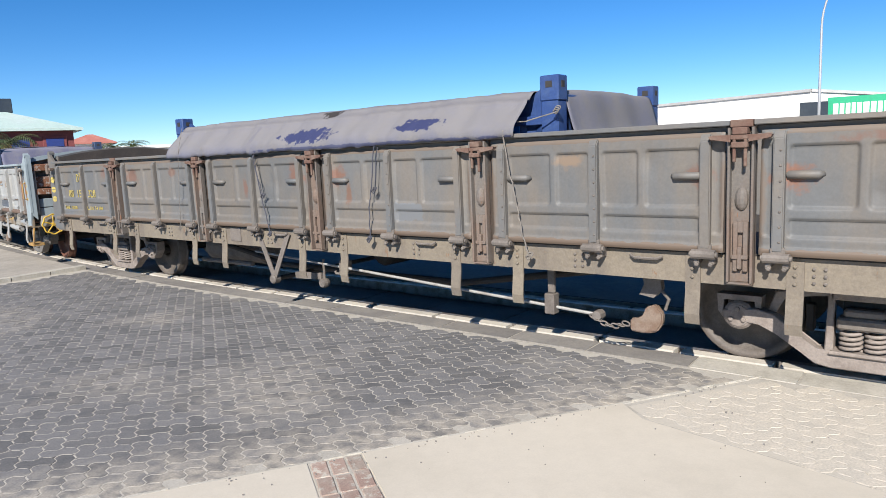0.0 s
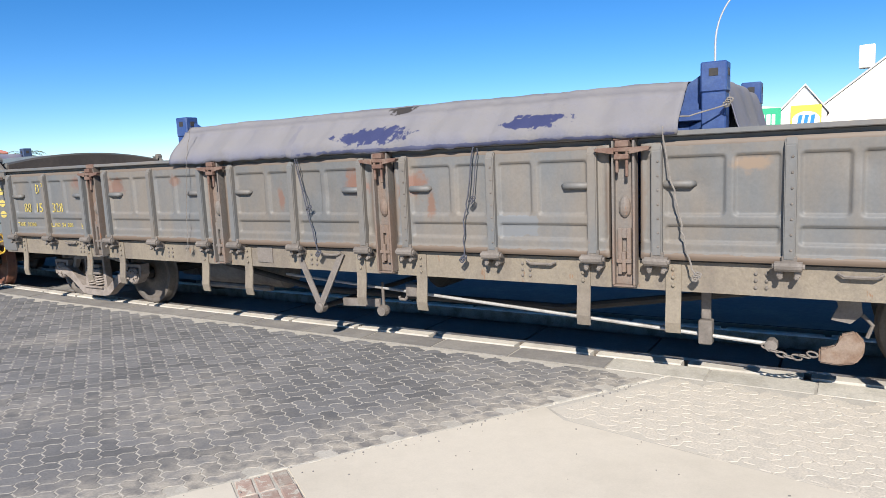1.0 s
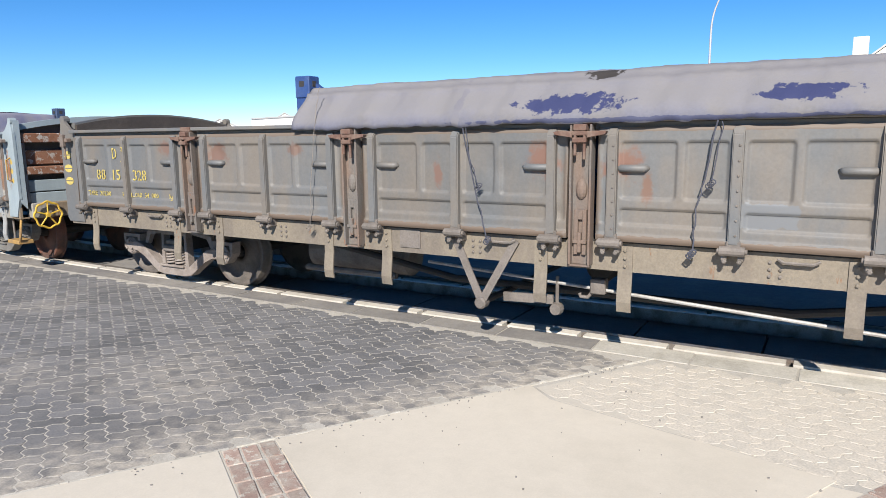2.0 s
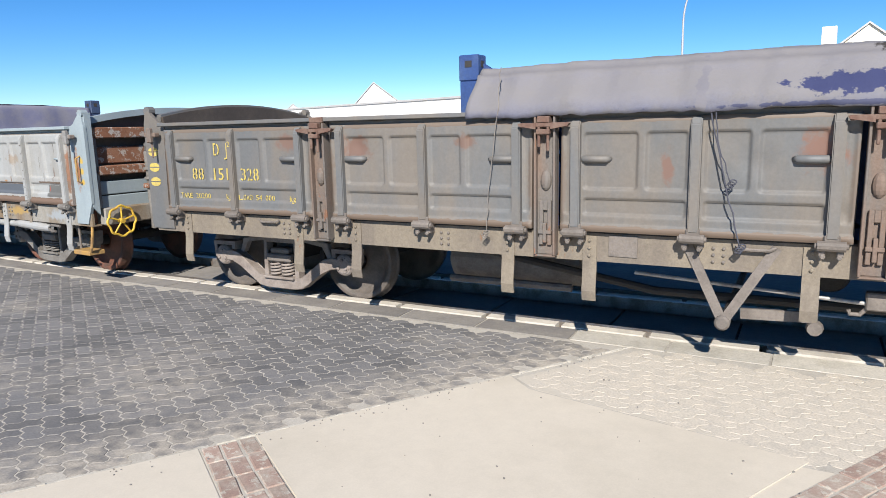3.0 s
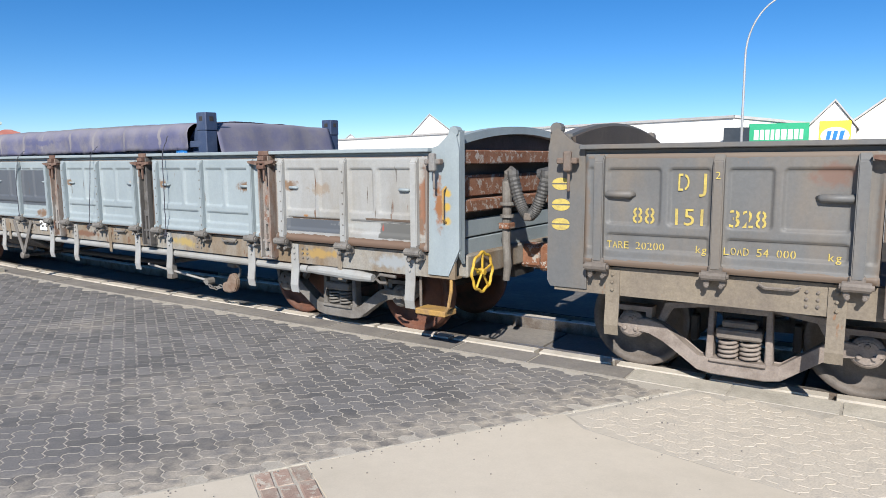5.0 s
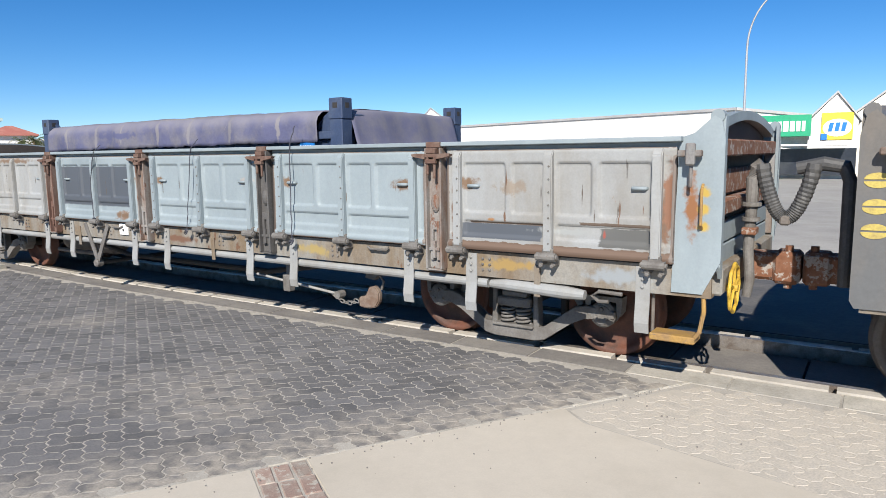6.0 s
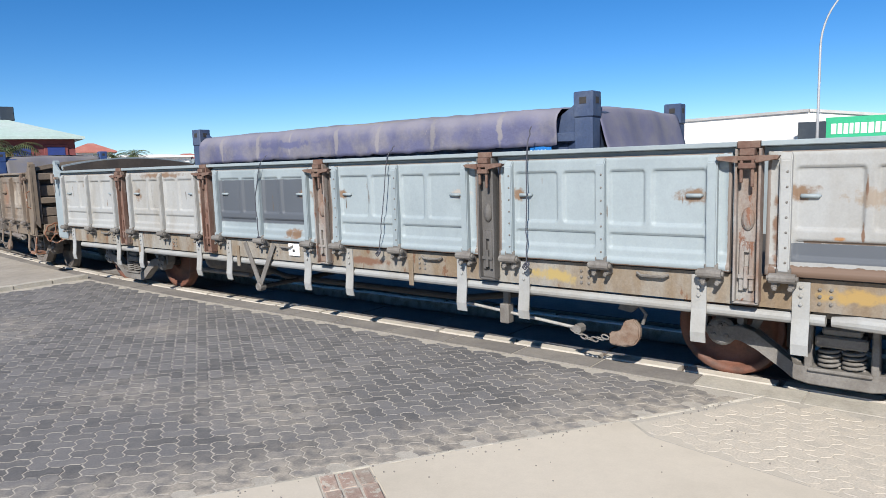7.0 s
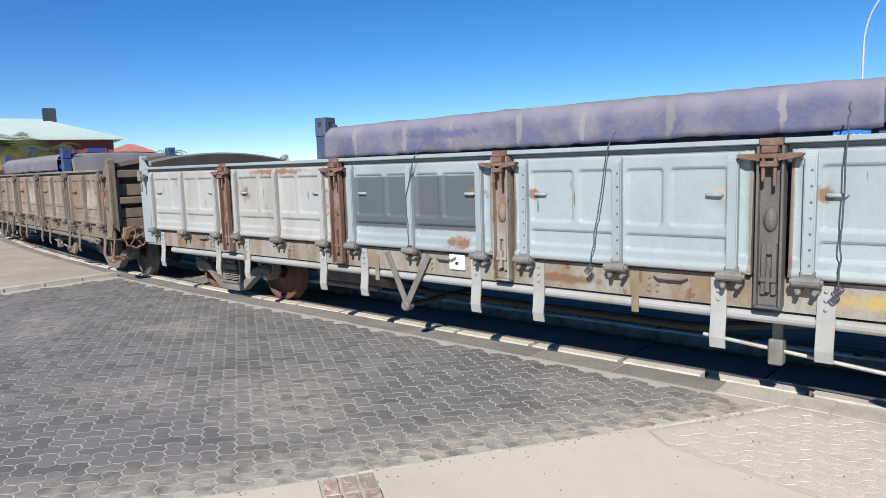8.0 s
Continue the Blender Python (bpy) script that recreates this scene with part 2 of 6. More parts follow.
def door_mesh(material, seed, dented=0.012):
    rnd = random.Random(seed)
    dents = [(rnd.uniform(-1, 1), rnd.uniform(0.1, 0.8), rnd.uniform(0.06, 0.22), rnd.uniform(-0.5, 1.0) * dented) for _ in range(9)]
    nx, nz = 170, 74
    h = DOOR_HI - DOOR_LO
    vs, fs = [], []
    for i in range(nx + 1):
        for j in range(nz + 1):
            x, z = (i / nx - 0.5) * DOOR_W, j / nz * h
            edge = 0.012 * (1 - smooth_step(0, 0.02, min(DOOR_W / 2 - abs(x), z, h - z)))
            vs.append((x, door_relief(x, z, dents) + edge, z))
    for i in range(nx):
        for j in range(nz):
            a = i * (nz + 1) + j
            fs.append((a, a + nz + 1, a + nz + 2, a + 1))
    k = len(vs)
    vs += [(-DOOR_W / 2, 0.06, 0), (DOOR_W / 2, 0.06, 0), (DOOR_W / 2, 0.06, h), (-DOOR_W / 2, 0.06, h)]
    c = (0, nx * (nz + 1), nx * (nz + 1) + nz, nz)
    fs += [(k + 3, k + 2, k + 1, k), (c[0], k, k + 1, c[1]), (c[1], k + 1, k + 2, c[2]), (c[2], k + 2, k + 3, c[3]), (c[3], k + 3, k, c[0])]
    me = bpy.data.meshes.new("drop_door")
    me.from_pydata(vs, [], fs)
    me.materials.append(material)
    me.polygons.foreach_set("use_smooth", [True] * (nx * nz) + [False] * 5)
    return me


def keep(name, bm, material, smooth=False):
    """A mesh to be shared by alike parts."""
    me = bpy.data.meshes.new(name)
    bmesh.ops.recalc_face_normals(bm, faces=bm.faces)
    bm.to_mesh(me)
    bm.free()
    me.materials.append(material)
    if smooth:
        me.polygons.foreach_set("use_smooth", [True] * len(me.polygons))
    return me


def stiffener(material, w=0.075):
    bm = bmesh.new()
    h = DOOR_HI - DOOR_LO
    slab(bm, [(-0.016, 0.0), (-0.05, 0.03), (-0.05, h - 0.06), (-0.016, h - 0.01), (0.03, h - 0.01), (0.03, 0.0)], w, "x", -w / 2)
    bmesh.ops.bevel(bm, geom=list(bm.edges), offset=0.008, segments=2, affect="EDGES")
    return keep("stiffener", bm, material)


def rivets_mesh(material):
    bm = bmesh.new()
    for k in range(7):
        lathe(bm, [(0.0095, 0.0), (0.008, -0.005), (0.004, -0.007)], 6, (0.012, -0.050, 0.10 + 0.105 * k))
    return keep("riveted_seam", bm, material)


def post_mesh(material):
    """A channel post with its folded edges, bulge and slotted lower plate."""
    bm = boxes((-0.088, 0.088, 0.0, 0.05, 0.80, 1.94), (-0.088, -0.070, -0.055, 0.02, 0.80, 1.90), (0.070, 0.088, -0.055, 0.02, 0.80, 1.90),
               (-0.086, 0.086, -0.045, 0.03, 0.785, 0.80), (-0.05, -0.018, -0.03, 0.01, 0.88, 1.24), (0.018, 0.05, -0.03, 0.01, 0.88, 1.24), (-0.018, 0.018, -0.03, 0.01, 1.16, 1.24),
               (-0.014, 0.014, -0.05, 0.01, 0.90, 1.06), (-0.055, 0.055, -0.045, 0.01, 0.97, 1.0), bevel=0.004)
    bmesh.ops.create_uvsphere(bm, u_segments=12, v_segments=8, radius=1, matrix=Matrix.LocRotScale((0, 0.0, 1.40), None, (0.048, 0.04, 0.085)))
    return keep("side_post", bm, material)


def latch_mesh(material):
    bm = boxes((-0.20, 0.20, -0.085, -0.05, 1.815, 1.85), (-0.05, 0.05, -0.09, 0.02, 1.85, 1.90), (-0.075, 0.075, -0.05, 0.045, 1.90, 1.953),
               (-0.048, -0.026, -0.085, -0.06, 1.66, 1.82), (0.026, 0.048, -0.085, -0.06, 1.63, 1.82), (-0.055, 0.055, -0.10, -0.05, 1.76, 1.80), bevel=0.006)
    for s in (-1, 1):
        slab(bm, [(s * 0.06, 1.85), (s * 0.21, 1.845), (s * 0.20, 1.825), (s * 0.06, 1.80)], 0.05, "y", -0.09)
    return keep("latch", bm, material)


def hinge_mesh(material):
    bm = tubes(([(-0.085, -0.06, 0), (0.085, -0.06, 0)], 0.036), ([(-0.10, -0.06, 0), (0.10, -0.06, 0)], 0.02), seg=10)
    for s in (-1, 1):
        box(bm, s * 0.055 - 0.02, s * 0.055 + 0.02, -0.05, 0.05, -0.075, 0.01, bevel=0.005)
        lathe(bm, [(0.018, 0.0), (0.018, -0.02), (0.010, -0.026)], 6, (s * 0.05, -0.045, -0.075))
    box(bm, -0.05, 0.05, -0.045, 0.03, -0.02, 0.07, bevel=0.01)
    return keep("hinge", bm, material)


def strap_mesh(material):
    bm = bmesh.new()
    slab(bm, [(0.0, 0.965), (-0.012, 0.965), (-0.012, 0.70), (-0.035, 0.52), (-0.02, 0.44), (-0.008, 0.44), (-0.022, 0.52), (0.0, 0.70)], 0.112, "x", -0.056)
    for k in range(3):
        lathe(bm, [(0.014, 0.0), (0.014, -0.012), (0.008, -0.016)], 6, (0.0, -0.012, 0.93 - 0.062 * k))
    return keep("side_stake", bm, material)


def knob_mesh(material, k=1.0):
    bm = tubes(([(-0.115 * k, 0.025, 0), (-0.09 * k, -0.008 * k, 0), (0.09 * k, -0.008 * k, 0), (0.115 * k, 0.025, 0)], [0.018 * k, 0.029 * k, 0.029 * k, 0.018 * k]), seg=12)
    return keep("stop_knob", bm, material, True)


def spring_mesh(material):
    bm = bmesh.new()
    n = 46
    tube(bm, [(0.068 * math.cos(a), 0.068 * math.sin(a), 0.165 * i / n) for i, a in ((i, 2 * math.pi * 4.6 * i / n) for i in range(n + 1))], 0.0145, 6)
    return keep("coil_spring", bm, material, True)


WHEEL_R = 0.43


def wheel_mesh(material):
    r = WHEEL_R
    bm = lathe(bmesh.new(), [(0.09, 0.02), (0.10, -0.045), (0.15, -0.03), (0.30, 0.012), (0.36, -0.03), (r - 0.055, -0.062), (r - 0.008, -0.065), (r, -0.058),
                             (r + 0.003, 0.03), (r + 0.012, 0.042), (r + 0.028, 0.052), (r + 0.026, 0.066), (r - 0.05, 0.068), (0.35, 0.06), (0.15, 0.03)], 40)
    return keep("wheel", bm, material, True)


def side_frame_mesh(material):
    """Cast bogie side: a bow from axle box to axle box under the springs, and the upper chord."""
    bm = bmesh.new()
    low = [(-0.98, 0.47), (-0.72, 0.50), (-0.60, 0.47), (-0.30, 0.235), (0.30, 0.235), (0.60, 0.47), (0.72, 0.50), (0.98, 0.47), (0.97, 0.40), (0.70, 0.385),
           (0.58, 0.33), (0.31, 0.125), (0.20, 0.105), (-0.20, 0.105), (-0.31, 0.125), (-0.58, 0.33), (-0.70, 0.385), (-0.97, 0.40)]
    slab(bm, low, 0.13, "y", -0.07)
    for s in (-1, 1):
        slab(bm, [(s * 0.66, 0.48), (s * 0.60, 0.64), (s * 0.19, 0.68), (s * 0.19, 0.635), (s * 0.54, 0.60), (s * 0.60, 0.46)], 0.07, "y", 0.02)
        slab(bm, [(s * 0.19, 0.70), (s * 0.23, 0.70), (s * 0.25, 0.22), (s * 0.19, 0.22)], 0.11, "y", -0.05)
    box(bm, -0.22, 0.22, -0.05, 0.06, 0.62, 0.70)
    box(bm, -0.21, 0.21, -0.10, 0.08, 0.215, 0.245)
    bmesh.ops.bevel(bm, geom=[e for e in bm.edges if e.calc_length() > 0.05], offset=0.009, segments=1, affect="EDGES")
    return keep("side_frame", bm, material)


def axle_box_mesh(material):
    bm = lathe(bmesh.new(), [(0.115, 0.08), (0.118, -0.055), (0.10, -0.075), (0.085, -0.08), (0.085, -0.088), (0.03, -0.092)], 20)
    for k in range(3):
        a = math.radians(90 + 120 * k)
        lathe(bm, [(0.02, 0.0), (0.02, -0.02), (0.012, -0.024)], 6, (0.055 * math.cos(a), -0.086, 0.055 * math.sin(a)))
    slab(bm, [(-0.17, 0.16), (0.17, 0.16), (0.16, 0.02), (0.125, -0.03), (0.115, 0.115), (-0.115, 0.115), (-0.125, -0.03), (-0.16, 0.02)], 0.13, "y", -0.045)
    return keep("axle_box", bm, material)


ARCH = 0.13          # rise of the arched end boards
WHEELSETS = []


def bogie(wagon, xc, kit):
    for side in (-1, 1):
        y = side * 0.86
        flip = pose(0, 0, 0, 0, 0, 0 if side < 0 else 180)
        mesh_part("side_frame", kit["frame"], wagon, at=pose(xc, y, 0) @ flip)
        for dx in (-0.08, 0.08):
            mesh_part("coil_spring", kit["spring"], wagon, "dusty steel coil spring", at=pose(xc + dx, y - 0.015 * side * -1, 0.245))
        part("bolster_end", boxes((xc - 0.17, xc + 0.17, y - 0.09, y + 0.07, 0.41, 0.50), (xc - 0.13, xc + 0.13, y - 0.07, y + 0.07, 0.50, 0.56), bevel=0.015), kit["steel"], wagon)
        for dx in (-0.86, 0.86):
            mesh_part("axle_box", kit["axle_box"], wagon, at=pose(xc + dx, y - 0.02 * -side * -1, 0.43) @ flip)
            part("brake_block", boxes((xc + dx - math.copysign(0.50, dx), xc + dx - math.copysign(0.44, dx), side * 0.62 - 0.05, side * 0.62 + 0.05, 0.30, 0.52), bevel=0.01), UNDER, wagon)
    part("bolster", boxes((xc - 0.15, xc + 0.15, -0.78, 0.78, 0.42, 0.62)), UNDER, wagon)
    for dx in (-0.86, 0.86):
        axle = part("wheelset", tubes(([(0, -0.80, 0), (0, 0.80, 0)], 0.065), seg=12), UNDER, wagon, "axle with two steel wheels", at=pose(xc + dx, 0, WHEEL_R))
        for side in (-1, 1):
            mesh_part("wheel", kit["wheel"], axle, at=pose(0, side * 0.58, 0) @ pose(0, 0, 0, 0, 0, 0 if side < 0 else 180))
        WHEELSETS.append((axle, xc + dx))


def end_of(wagon, e, kit):
    """The wagon's end at e = -1 or 1: corner plates, beams, bulkhead and arched top."""
    x0, x1 = HALF - 0.105, HALF + 0.19
    for side in (-1, 1):
        bm = bmesh.new()
        slab(bm, [(e * (x0 - 0.03), 0.79), (e * (x1 - (0.10 if e > 0 else 0.01)), 0.79), (e * (x1 + 0.02), 1.04 if e > 0 else 0.84), (e * (x1 + 0.02), 1.93), (e * (x1 - 0.01), 2.06), (e * (x1 - 0.06), 2.09), (e * (x0 + 0.10), 1.97), (e * x0, 1.94)], 0.035, "y", side * (SIDE - 0.045) - 0.0175)
        slab(bm, [(side * (SIDE - 0.05), 1.0), (side * (SIDE - 0.05), 2.08), (side * (SIDE - 0.13), 2.10), (side * (SIDE - 0.13), 0.90)], 0.03, "x", e * x1 - 0.015)
        part("corner_plate", bm, kit["plate"], wagon, kit["plate_label"])
        mesh_part("corner_cap", keep("corner_cap", tubes(([(0, -0.03, 0), (0, 0.05, 0)], 0.05), seg=10), kit["plate"]), wagon, at=pose(e * (x1 - 0.04), side * (SIDE - 0.06), 2.085))
    yw = SIDE - 0.14
    board = [(-yw, 0.98), (yw, 0.98)] + [(u * yw, 2.02 + ARCH * (1 - u * u)) for u in (1 - k / 12 for k in range(25))]
    # board takes the dark brown that paints its shade
    part("end_board", slab(bmesh.new(), board, 0.04, "x", e * 6.79 - 0.02), LOAD, wagon, "arched end board, coloured dark for its shade")
    for z0, z1 in ((1.80, 1.93), (1.36, 1.475)):
        part("end_beam", boxes((e * 6.87 - 0.06, e * 6.87 + 0.06, -yw, yw, z0, z1), bevel=0.012), kit["beam"], wagon)
    part("end_panel", boxes((e * 6.83 - 0.02, e * 6.83 + 0.02, -yw + 0.05, yw - 0.05, 1.50, 1.70), bevel=0.008), RUSTY if kit["beam"] is RUSTY else kit["beam"], wagon)
    for z0, z1 in ((1.125, 1.285), (0.95, 1.11)):
        part("end_panel", boxes((e * 6.85 - 0.03, e * 6.85 + 0.03, -yw + 0.06, yw - 0.06, z0, z1), bevel=0.008), kit["plate"], wagon)
    for side in (-1, 1):
        part("end_stanchion", boxes((e * 6.88 - 0.05, e * 6.88 + 0.05, side * yw - 0.045, side * yw + 0.045, 0.98, 1.80), bevel=0.008), kit["rust"], wagon)
    pts = []
    for k in range(25):
        u = k / 24 * 2 - 1
        pts.append((u * yw, 2.045 + ARCH * (1 - u * u)))
    ring = pts + [(a, b - 0.075) for a, b in pts[::-1]]
    part("arched_top_bar", slab(bmesh.new(), ring, 0.10, "x", e * 6.85 - 0.05), kit["plate"], wagon)
    part("headstock", boxes((e * 6.85 - 0.08, e * 6.85 + 0.10, -1.22, 1.22, 0.76, 0.97), bevel=0.015), kit["sill"], wagon)
    bm = boxes((e * 7.10 - 0.20, e * 7.10 + 0.14, -0.13, 0.13, 0.72, 0.96), (e * 7.24 - 0.10, e * 7.24 + 0.115, -0.16, 0.12, 0.70, 0.98), bevel=0.03)
    tube(bm, [(e * 7.26, -0.08, 0.66), (e * 7.26, -0.08, 1.03)], 0.035, 8)
    part("coupler", bm, RUSTY, wagon, "rusty cast knuckle coupler")


def kit_of(colours):
    side, sill, rust, steel, wheel = (colours[k] for k in ("side", "sill", "rust", "steel", "wheel"))
    k = dict(colours)
    k.update(doors=[door_mesh(side, i, colours.get("dent", 0.012)) for i in range(3)], stiff=stiffener(side), rivets=rivets_mesh(steel), post=post_mesh(rust), latch=latch_mesh(rust),
             hinge=hinge_mesh(steel), strap=strap_mesh(colours.get("strap", sill)), knob=knob_mesh(side, colours.get("knob", 1.0)), spring=spring_mesh(colours.get("cast", steel)), wheel=wheel_mesh(wheel), frame=side_frame_mesh(colours.get("cast", steel)),
             axle_box=axle_box_mesh(colours.get("cast", steel)))
    return k


def cleat_mesh(material):
    return keep("rope_cleat", tubes(([(-0.13, -0.03, 0.02), (-0.09, -0.045, 0.0), (0.09, -0.045, 0.0), (0.13, -0.03, 0.02)], 0.012), ([(-0.05, 0.0, -0.01), (-0.05, -0.045, 0.0)], 0.014),
                                    ([(0.05, 0.0, -0.01), (0.05, -0.045, 0.0)], 0.014), seg=6), material)


def wagon(label, kit, door_of=None):
    """An open drop-sided bogie wagon, six doors a side."""
    w = thing("freight_wagon", label, "freight wagon", "wagons of the goods train")
    door_of = door_of or {}
    cleat = cleat_mesh(kit["steel"])
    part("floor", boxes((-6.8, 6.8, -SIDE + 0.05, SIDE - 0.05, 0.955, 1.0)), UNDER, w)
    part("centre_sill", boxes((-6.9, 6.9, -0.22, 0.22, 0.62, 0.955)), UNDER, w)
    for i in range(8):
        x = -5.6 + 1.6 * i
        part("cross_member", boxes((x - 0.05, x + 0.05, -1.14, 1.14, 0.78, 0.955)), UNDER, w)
    for side in (-1, 1):
        turn = pose(0, 0, 0, 0, 0, 0 if side < 0 else 180)
        face = turn @ pose(0, -SIDE, 0)
        part("side_sill", slab(bmesh.new(), [(0.045, SILL_HI), (0.16, SILL_HI), (0.16, SILL_HI - 0.012), (0.075, SILL_HI - 0.012), (0.075, SILL_LO + 0.02), (0.16, SILL_LO + 0.02), (0.16, SILL_LO), (0.045, SILL_LO)], 13.8, "x", -6.9), kit["sill"], w, at=face)
        for i in range(7):
            x = -HALF + PITCH * i
            if abs(x) < HALF - 0.1:
                mesh_part("side_post", kit["post"], w, at=face @ pose(x, 0, 0))
                mesh_part("latch", kit["latch"], w, at=face @ pose(x, 0, 0))
            else:
                e = math.copysign(1, x)
                clasp = boxes((x - 0.10, x + 0.07, -0.075, 0.0, 1.80, 1.85), (x - 0.035, x + 0.03, -0.10, -0.05, 1.74, 1.90), (x - 0.012, x + 0.012, -0.07, -0.045, 1.58, 1.75), bevel=0.01)
                part("end_clasp", clasp, kit["rust"], w, "rusty end clasp", at=face)
            for s in (-1, 1):
                if abs(x + s * 0.35) < HALF:
                    mesh_part("side_stake", kit["strap"], w, at=face @ pose(x + s * 0.35, 0.045, 0))
        for i in range(6):
            x = -HALF + PITCH * (i + 0.5)
            part("top_rail", boxes((x - PITCH / 2 + 0.08, x + PITCH / 2 - 0.08, -0.042, 0.055, 1.912, TOP), (x - PITCH / 2 + 0.08, x + PITCH / 2 - 0.08, 0.040, 0.075, DOOR_HI - 0.02, 1.912), bevel=0.006), kit["side"], w, at=face)
            me = kit["doors"][i % 3]
            if side < 0 and i in door_of:
                me = door_of[i]
            mesh_part("drop_door", me, w, kit["door_label"], at=face @ pose(x, 0.0, DOOR_LO))
            for dx in (-RIB, 0.0, RIB):
                if side < 0:
                    mesh_part("stiffener", kit["stiff"], w, at=face @ pose(x + dx, 0.0, DOOR_LO))
            for dx in (-RIB, 0.0, RIB):
                mesh_part("hinge", kit["hinge"], w, at=face @ pose(x + dx, 0.0, 0.995))
            if side < 0:
                for dx in (-0.735, 0.735):
                    mesh_part("stop_knob", kit["knob"], w, at=face @ pose(x + dx, 0.012, 1.565))
                if i >= kit.get("riveted_from", 3):
                    for dx in (-RIB, 0.0):
                        tagged(mesh_part("riveted_seam", kit["rivets"], w, at=face @ pose(x + dx, 0.0, DOOR_LO)), kind="stuff")
                if i % 2 == 0 or i == 3:
                    mesh_part("rope_cleat", cleat, w, at=face @ pose(x + 0.42, 0.045, 0.93))
    for xc in kit.get("bogies", (-BOGIE, BOGIE)):
        bogie(w, xc, kit)
    for e in (-1, 1):
        end_of(w, e, kit)
    return w


KIT_A = kit_of(dict(side=GREY, sill=GREY_SILL, rust=GREY_RUST, steel=STEEL, wheel=WHEEL, plate=GREY, plate_label="grey corner plate", bulk=GREY_RUST, beam=GREY_RUST,
                    bogies=(-5.52, 5.22), cast=FRAME_STEEL, door_label="dusty grey pressed-steel drop door", dent=0.014))
KIT_B = kit_of(dict(side=BLUE, sill=BLUE_SILL, rust=BLUE_RUST, steel=STEEL_PALE, wheel=WHEEL_RED, plate=BLUE, plate_label="pale blue corner plate", bulk=BLUE_RUST, beam=RUSTY,
                    bogies=(-5.30, 5.05), knob=0.55, strap=PALE, door_label="chalky pale blue drop door", dent=0.016))
KIT_C = kit_of(dict(side=BROWN, sill=BROWN_SILL, rust=GREY_RUST, steel=STEEL, wheel=WHEEL, plate=BROWN_SILL, plate_label="brown corner plate", bulk=BROWN_SILL, beam=BROWN_SILL,
                    door_label="faded rust-brown drop door", dent=0.016))

wagon_a = wagon("dusty grey-brown open freight wagon with rust-streaked drop sides", KIT_A)
wagon_b = wagon("pale blue open freight wagon with rust-stained drop sides", KIT_B)
wagon_c = wagon("rust-brown open freight wagon with faded drop sides", KIT_C)
WAGONS = ((wagon_a, 0.72), (wagon_b, -13.99), (wagon_c, -28.72))


# ---- ground ----
ASPHALT = paint("dusty_grey_ground", (0.295, 0.281, 0.254), (0.344, 0.328, 0.292), 0.6, 0.12, 0.9, grain=30, bump=0.2)
CONCRETE = paint("sandy_concrete", (0.505, 0.455, 0.375), (0.463, 0.416, 0.34), 0.5, 0.9, 0.85, grain=90, bump=0.08, third=(0.41, 0.361, 0.288), third_at=0.70, mottle=0.3)
SAND = paint("pale_sandy_verge", (0.344, 0.311, 0.267), (0.295, 0.269, 0.228), 0.5, 0.7, 0.95, grain=50, bump=0.25)
JOINT = paint("sandy_joint_fill", (0.40, 0.37, 0.32), (0.34, 0.315, 0.27), 0.5, 6, 0.95, grain=120, bump=0.2)
KERB = paint("grey_edging_concrete", (0.175, 0.162, 0.15), (0.225, 0.208, 0.185), 0.6, 2.0, 0.85, vary=0.12)
PALE_EDGE = paint("pale_worn_concrete", (0.451, 0.42, 0.361), (0.361, 0.336, 0.284), 0.5, 3.0, 0.85, vary=0.08)
RAIL = paint("rail_steel", (0.30, 0.27, 0.24), (0.20, 0.16, 0.13), 0.5, 8, 0.45, metal=0.6)
STRIP = paint("bright_worn_concrete_strip", (0.50, 0.46, 0.395), (0.40, 0.365, 0.31), 0.5, 3.0, 0.85, vary=0.08, mottle=0.5)
MORTAR = paint("dusty_mortar", (0.36, 0.335, 0.29), (0.29, 0.27, 0.235), 0.6, 4.0, 0.9)
RED_BRICK = paint("worn_red_brick_paving", (0.295, 0.202, 0.163), (0.361, 0.302, 0.249), 0.6, 7.0, 0.9, grain=80, bump=0.5, third=(0.41, 0.37, 0.31), third_at=0.53, vary=0.15)

DRIFT = paint("pale_drifted_sand", (0.455, 0.415, 0.348), (0.425, 0.388, 0.325), 0.5, 2.0, 0.95, grain=60, bump=0.1, mottle=0.4)
EDGE_AT = Vector((-1.9, 4.27))            # the concrete's edge runs through here
EDGE_TO = Vector((0.539, 0.842))          # along the edge, towards the track
EDGE_OUT = Vector((-0.842, 0.539))        # across it, towards the dark pavers


